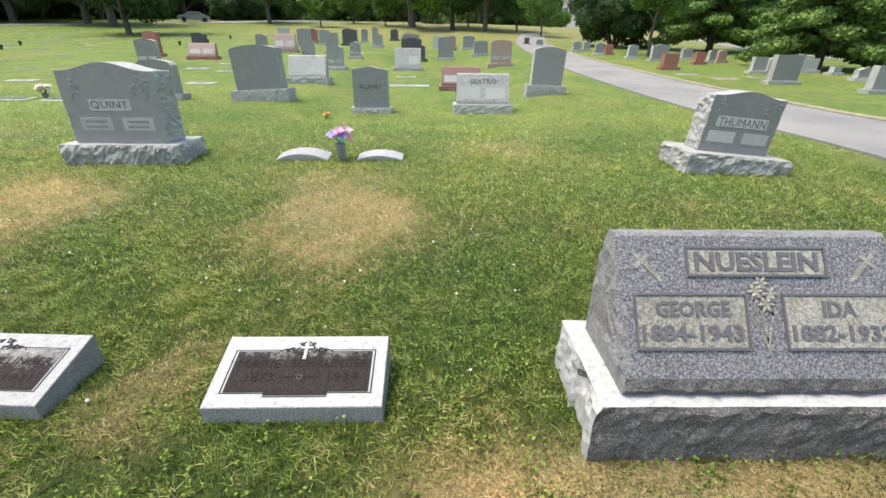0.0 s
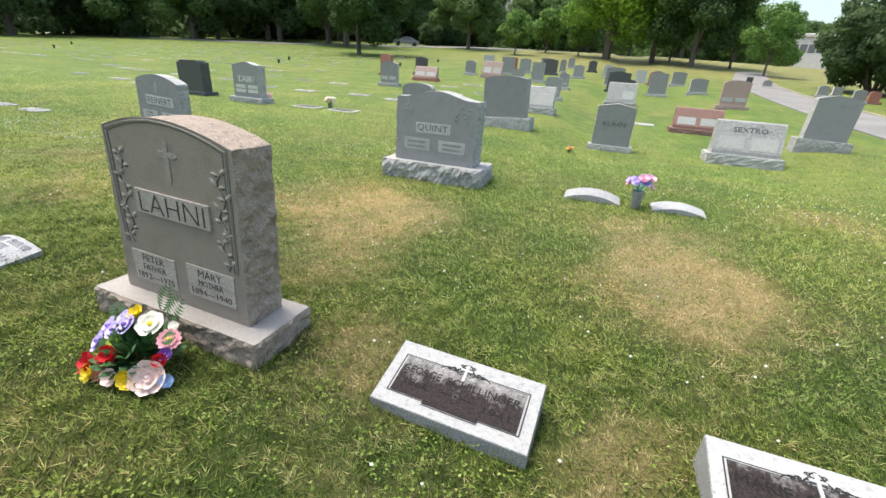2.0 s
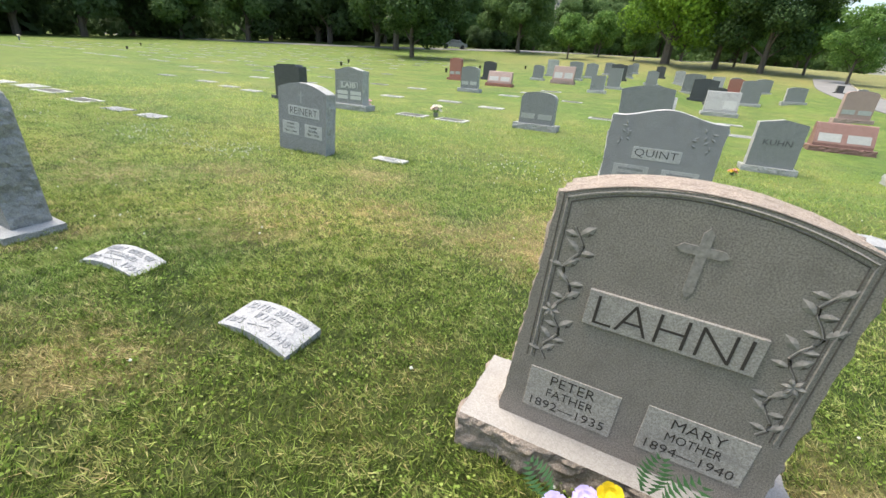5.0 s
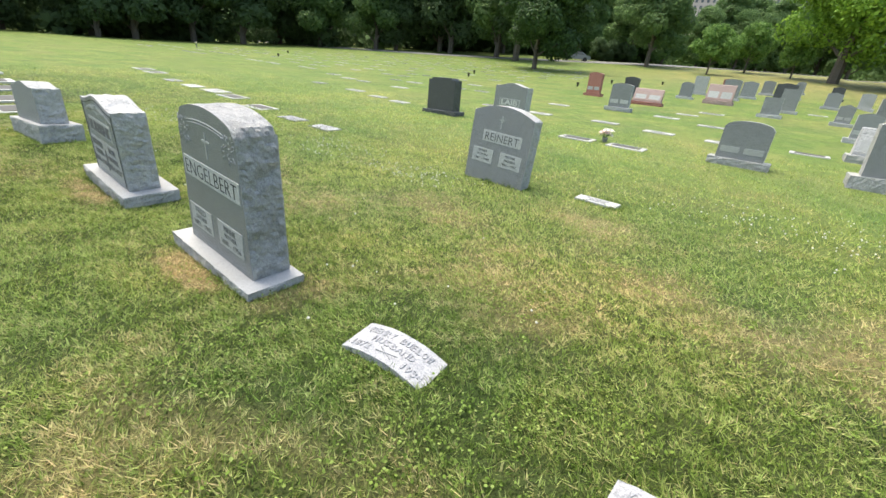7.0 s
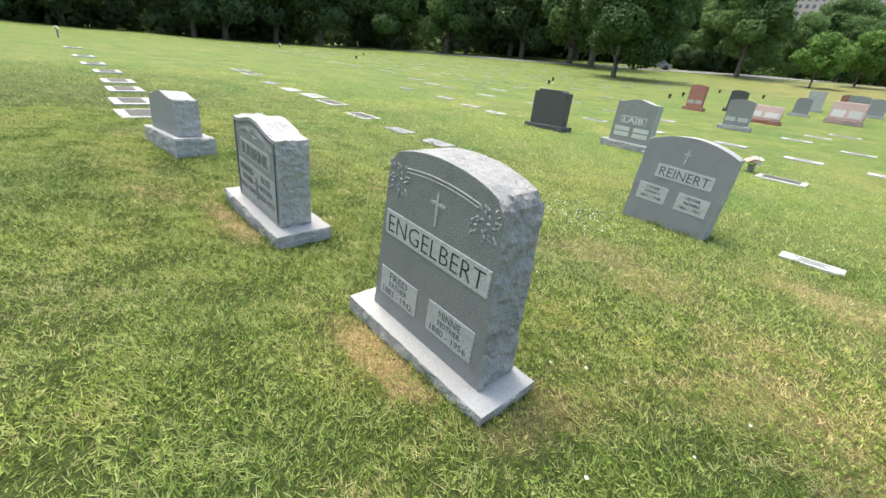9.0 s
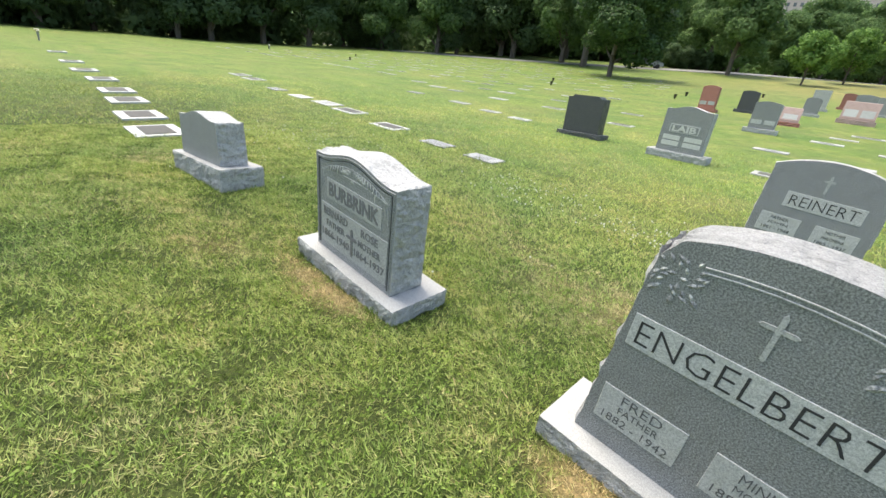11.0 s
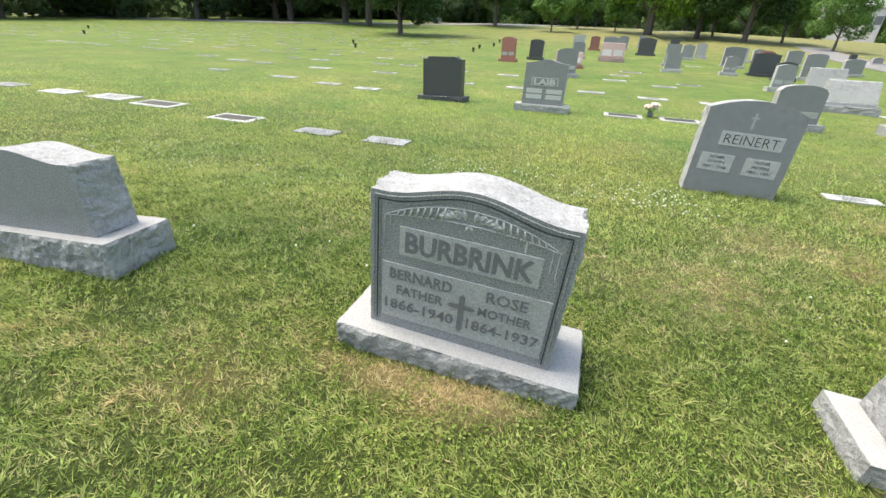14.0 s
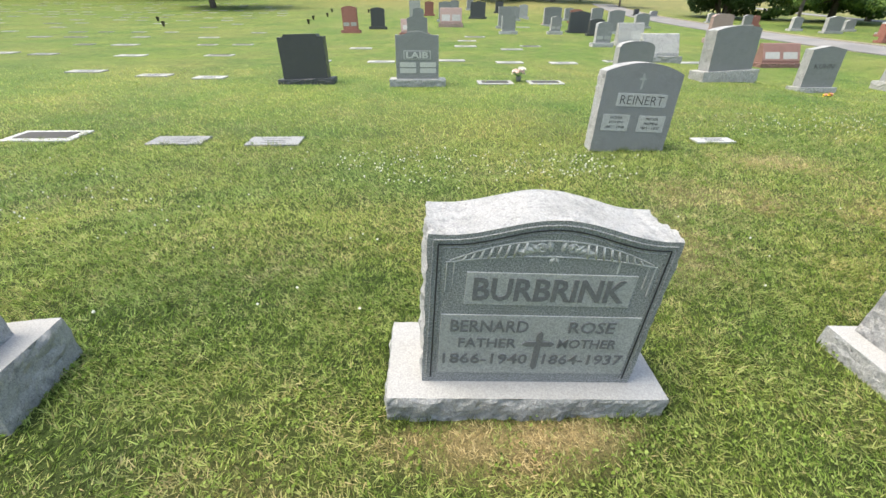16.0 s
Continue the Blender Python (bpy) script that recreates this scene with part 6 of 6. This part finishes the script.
def car(x, y, turn):
    t = thing("car", pose(x, y, rise(x, y) + 0.05, 0, 0, turn), "grey car parked on the far road", "car")
    paint = plain("car_paint", (0.22, 0.23, 0.24), 0.3, 0.05, 4.0, 0.5)
    body = [(-2.2, 0.35), (-2.25, 0.75), (-2.0, 0.9), (-1.2, 0.95), (-0.6, 1.38), (0.8, 1.4), (1.5, 0.98), (2.15, 0.88), (2.25, 0.5), (2.2, 0.35)]
    part("body", loft(bmesh.new(), [[(a, s * (0.85 if b < 1 else 0.65), b) for a, b in body] for s in (-1, -0.9, 0, 0.9, 1)], 0, 0), paint, t)
    part("windows", loft(bmesh.new(), [[(a, s, b) for a, b in ((-1.1, 0.98), (-0.58, 1.32), (0.75, 1.34), (1.3, 0.99))] for s in (-0.86, 0.86)], 0, 0), GLASS, t)
    for wx in (-1.4, 1.4):
        for wy in (-0.78, 0.78):
            bm = bmesh.new()
            bmesh.ops.create_cone(bm, cap_ends=True, segments=16, radius1=0.33, radius2=0.33, depth=0.2, matrix=pose(wx, wy, 0.33, 90))
            part("wheel", bm, LETTER_DARK, t)


car(-35.5, 73.6, 30)


# ---- grass blades near the walk ----
def clumps(x, y, seed, short, long, count=14):
    """A rough field between -1 and 1 with lumps between two lengths."""
    gen = np.random.default_rng(seed)
    v = np.zeros(len(x))
    for _ in range(count):
        a, wl, ph = gen.uniform(0, math.pi), gen.uniform(short, long), gen.uniform(0, 6.28)
        v += np.sin((np.cos(a) * x + np.sin(a) * y) * 6.283 / wl + ph + 1.3 * np.sin((np.sin(a) * x - np.cos(a) * y) * 3.1 / wl))
    return np.clip(v / math.sqrt(count) / 1.4, -1, 1)


CLEAR = ((-2.29, -1.18, 1.54, 1.93), (-6.77, -5.73, 1.47, 1.82), (-8.9, -7.81, 1.45, 1.87), (-11.4, -10.26, 1.34, 1.7), (2.43, 3.72, 1.4, 1.92), (0.845, 1.58, 1.56, 1.905), (-0.57, 0.16, 1.59, 1.93), (-4.94, -4.46, 1.58, 1.76),
         (-3.64, -3.17, 1.51, 1.71), (-2.4, -1.07, 5.0, 5.6), (4.55, 5.75, 4.8, 5.5), (-0.11, 0.51, 5.23, 5.49), (0.84, 1.4, 5.26, 5.52), (-14.02, -13.24, 1.3, 1.9), (-13.85, -13.05, 5.6, 5.98),
         (-12.03, -11.4, 5.4, 5.7), (-10.85, -10.25, 5.36, 5.65), (-5.35, -4.8, 5.29, 5.56), (-6.8, -5.9, 5.04, 5.25))


def scatter(gen, bands):
    cols = [[], [], [], []]
    for x0, x1, y0, y1, dens, h, w in bands:
        n = int((x1 - x0) * (y1 - y0) * dens)
        for c, v in zip(cols, (gen.uniform(x0, x1, n), gen.uniform(y0, y1, n), h * gen.uniform(0.5, 1.35, n), w * gen.uniform(0.7, 1.4, n))):
            c.append(v)
    x, y, h, w = map(np.concatenate, cols)
    keep = (x < 7.5) & (gen.random(len(x)) < np.clip((12.5 - y) / 7.5, 0, 1) * np.clip((x + 26) / 11, 0, 1))
    for x0, x1, y0, y1 in CLEAR:
        keep &= ~((x > x0) & (x < x1) & (y > y0) & (y < y1))
    return x[keep], y[keep], h[keep], w[keep]


def lawn_height(x, y):
    d = y - 1.5
    up, left, right = np.clip((y - 6) / 4, 0, 1), np.clip((x + 1.7) / 1.8, 0, 1), np.clip((x - 3.2) / 1.8, 0, 1)
    up, left, right = (u * u * (3 - 2 * u) for u in (up, left, right))
    return np.where(d < 0, 0.02 * d, 0.042 * d + 0.0005 * d * d) - 0.27 * left * (1 - 0.75 * right) * up + bank(x, y)


def loose_faces(name, verts, corners, values):
    """A mesh of separate faces with so many corners each; values: attributes, one number a face."""
    n = len(verts) // corners
    me = bpy.data.meshes.new(name)
    me.vertices.add(len(verts)), me.vertices.foreach_set("co", verts.astype(np.float32).ravel())
    me.loops.add(len(verts)), me.loops.foreach_set("vertex_index", np.arange(len(verts), dtype=np.int32))
    me.polygons.add(n), me.polygons.foreach_set("loop_start", (np.arange(n) * corners).astype(np.int32))
    for key, v in values.items():
        me.attributes.new(key, "FLOAT", "POINT").data.foreach_set("value", np.repeat(np.clip(v, 0, 1), corners).astype(np.float32))
    me.update(calc_edges=True)
    me.materials.append(BLADE)
    return me


def turf_blades():
    gen = np.random.default_rng(11)
    x, y, h, w = scatter(gen, ((-14.5, 6.0, 0.25, 2.6, 22000, 0.03, 0.006), (-14.5, 6.0, 2.6, 3.4, 11000, 0.034, 0.0075), (-14.5, -3.5, -0.8, 0.25, 17000, 0.03, 0.0065), (-3.5, 6.0, -0.8, 0.25, 8000, 0.03, 0.0075), (-14.5, 7.0, 3.4, 5.6, 5200, 0.04, 0.0085), (-26, 7.4, 5.6, 12.5, 1300, 0.05, 0.012), (-26, -14.5, -1, 5.6, 1500, 0.045, 0.01)))
    lump = clumps(x, y, 3, 0.03, 0.085)
    keep = gen.random(len(x)) < np.clip(0.95 + 0.8 * lump, 0.12, 1)
    x, y, h, w, lump = x[keep], y[keep], h[keep], w[keep], lump[keep]
    tuft, mott = clumps(x, y, 4, 0.25, 0.9), clumps(x, y, 5, 0.1, 0.3)
    dry = dryness(x, y)
    h = h * (1 - 0.25 * dry) * np.clip(1 + 0.6 * lump + 0.3 * tuft, 0.2, 2)
    z = lawn_height(x, y) - 0.004
    a, lean, la = gen.uniform(0, 6.283, len(x)), gen.uniform(0.3, 1.5, len(x)), gen.uniform(0, 6.283, len(x)) * 0.45 + 3.0 * lump + 2.0 * tuft
    ux, uy = np.cos(a) * w / 2, np.sin(a) * w / 2
    tip = np.stack([x + np.cos(la) * h * lean, y + np.sin(la) * h * lean, z + h * (1 - 0.45 * lean)], 1)
    v = np.stack([np.stack([x - ux, y - uy, z], 1), np.stack([x + ux, y + uy, z], 1), tip], 1).reshape(-1, 3)
    tone = 0.47 + 0.1 * dry + 0.5 * lump + 0.15 * tuft + 0.24 * mott + gen.normal(0, 0.18, len(x)) + 0.07 * np.clip((-4.5 - x) / 2.5, 0, 1) - 0.1 * np.clip((x + 4.5) / 3, 0, 1) - 0.2 * np.clip((x + 6) / 2, 0, 1) * np.clip((2.6 - y) / 1.2, 0, 1) + 0.27 * np.clip((y - 2.2) / 2.0, 0, 1) + 0.13 * np.clip((-4.0 - x) / 3, 0, 1) * np.clip((y - 1.8) / 1.5, 0, 1)
    me = loose_faces("grass", v, 3, {"dry": dry * (0.82 + 0.9 * mott + 0.5 * lump) + 0.1 * lump + 0.13 * mott + 0.1 * tuft + gen.normal(0.02, 0.32, len(x)), "tone": tone})
    return tagged(new("grass", me), "short mown grass blades, green and straw", "grass", kind="stuff")


def edge_tufts():
    """Longer blades that the mower left along the stones."""
    gen = np.random.default_rng(17)
    xs, ys = [], []
    for x0, x1, y0, y1 in CLEAR:
        n = int(((x1 - x0) + (y1 - y0)) * 2 * 420)
        s, off = gen.uniform(0, 2 * ((x1 - x0) + (y1 - y0)), n), np.abs(gen.normal(0, 0.022, n)) + 0.002
        w, d = x1 - x0, y1 - y0
        a = np.select([s < w, s < w + d, s < 2 * w + d], [0, 1, 2], 3)
        xs.append(np.select([a == 0, a == 1, a == 2], [x0 + s, x1 + off, x1 - (s - w - d)], x0 - off))
        ys.append(np.select([a == 0, a == 1, a == 2], [y0 - off, y0 + (s - w), y1 + off], y1 - (s - 2 * w - d)))
    x, y = np.concatenate(xs), np.concatenate(ys)
    n = len(x)
    h, w = gen.uniform(0.02, 0.075, n) * np.clip(0.75 + 0.7 * clumps(x, y, 9, 0.1, 0.35), 0.3, 1.6), gen.uniform(0.004, 0.007, n)
    a, la, lean, z = gen.uniform(0, 6.283, n), gen.uniform(0, 6.283, n), gen.uniform(0.1, 0.8, n), lawn_height(x, y) - 0.004
    ux, uy = np.cos(a) * w / 2, np.sin(a) * w / 2
    tip = np.stack([x + np.cos(la) * h * lean, y + np.sin(la) * h * lean, z + h * (1 - 0.3 * lean)], 1)
    v = np.stack([np.stack([x - ux, y - uy, z], 1), np.stack([x + ux, y + uy, z], 1), tip], 1).reshape(-1, 3)
    me = loose_faces("grass_tufts", v, 3, {"dry": 0.7 * dryness(x, y) + gen.normal(0, 0.25, n), "tone": gen.normal(0.4, 0.2, n)})
    return tagged(new("grass_tufts", me), "longer unmown grass along the edges of the stones", "grass", kind="stuff")


edge_tufts()


def clover_leaves():
    gen = np.random.default_rng(12)
    x, y, h, w = scatter(gen, ((-13.5, 6.0, -0.6, 3.0, 1300, 0.032, 0.011), (-14.5, 7.0, 3.0, 6.0, 500, 0.036, 0.015)))
    pick = clumps(x, y, 6, 0.4, 1.6) + 0.5 * clumps(x, y, 7, 0.08, 0.3) > 0.12
    x, y, h, w = x[pick], y[pick], h[pick], w[pick]
    z = lawn_height(x, y) + h
    a, tx, ty = gen.uniform(0, 6.283, len(x)), gen.normal(0, 0.35, len(x)), gen.normal(0, 0.35, len(x))
    corner = []
    for k in range(5):
        b = a + k * 6.283 / 5
        corner.append(np.stack([x + np.cos(b) * w / 2, y + np.sin(b) * w / 2, z + w / 2 * (np.cos(b) * tx + np.sin(b) * ty)], 1))
    me = loose_faces("clover_leaves", np.stack(corner, 1).reshape(-1, 3), 5, {"dry": gen.normal(0.05, 0.12, len(x)), "tone": gen.normal(0.42, 0.18, len(x))})
    return tagged(new("clover_leaves", me), "low clover leaves growing through the grass", "clover", kind="stuff")


clover_leaves()
turf_blades()
CLOVER_WHITE = plain("clover_white", (0.75, 0.74, 0.66), 0.8)


def clover_heads():
    """Tiny white clover heads scattered over the lawn."""
    gen = random.Random(21)
    bm = bmesh.new()
    spots = [(-9.0, 4.6, 0.5, 60), (-7.2, 4.5, 0.4, 60), (-3.0, 6.2, 0.8, 60), (2.6, 6.2, 1.0, 50), (-1.0, 3.0, 0.9, 60), (1.2, 2.9, 1.0, 40), (-4.0, 2.2, 1.2, 30), (-9.7, 2.6, 1.2, 40), (-12.5, 3.8, 1.0, 60), (0.2, 0.9, 0.8, 14), (-6.5, 2.5, 1.0, 20)]
    for cx, cy, r, n in spots:
        for _ in range(2 * n if cy > 3 else n // 2):
            x, y = gen.gauss(cx, r), gen.gauss(cy, r * 0.6)
            s = gen.uniform(0.006, 0.011)
            z = rise(x, y) + gen.uniform(0.02, 0.045)
            v = [bm.verts.new((x + s * a, y + s * b, z + s * c)) for a, b, c in ((1, 0, 0), (0, 1, 0), (-1, 0, 0), (0, -1, 0), (0, 0, 1), (0, 0, -1))]
            for i in range(4):
                j = (i + 1) % 4
                bm.faces.new((v[i], v[j], v[4])), bm.faces.new((v[j], v[i], v[5]))
    me = bpy.data.meshes.new("clover")
    bm.to_mesh(me), bm.free()
    me.materials.append(CLOVER_WHITE)
    tagged(new("clover", me), "scattered white clover heads in the grass", "clover", kind="stuff")


clover_heads()
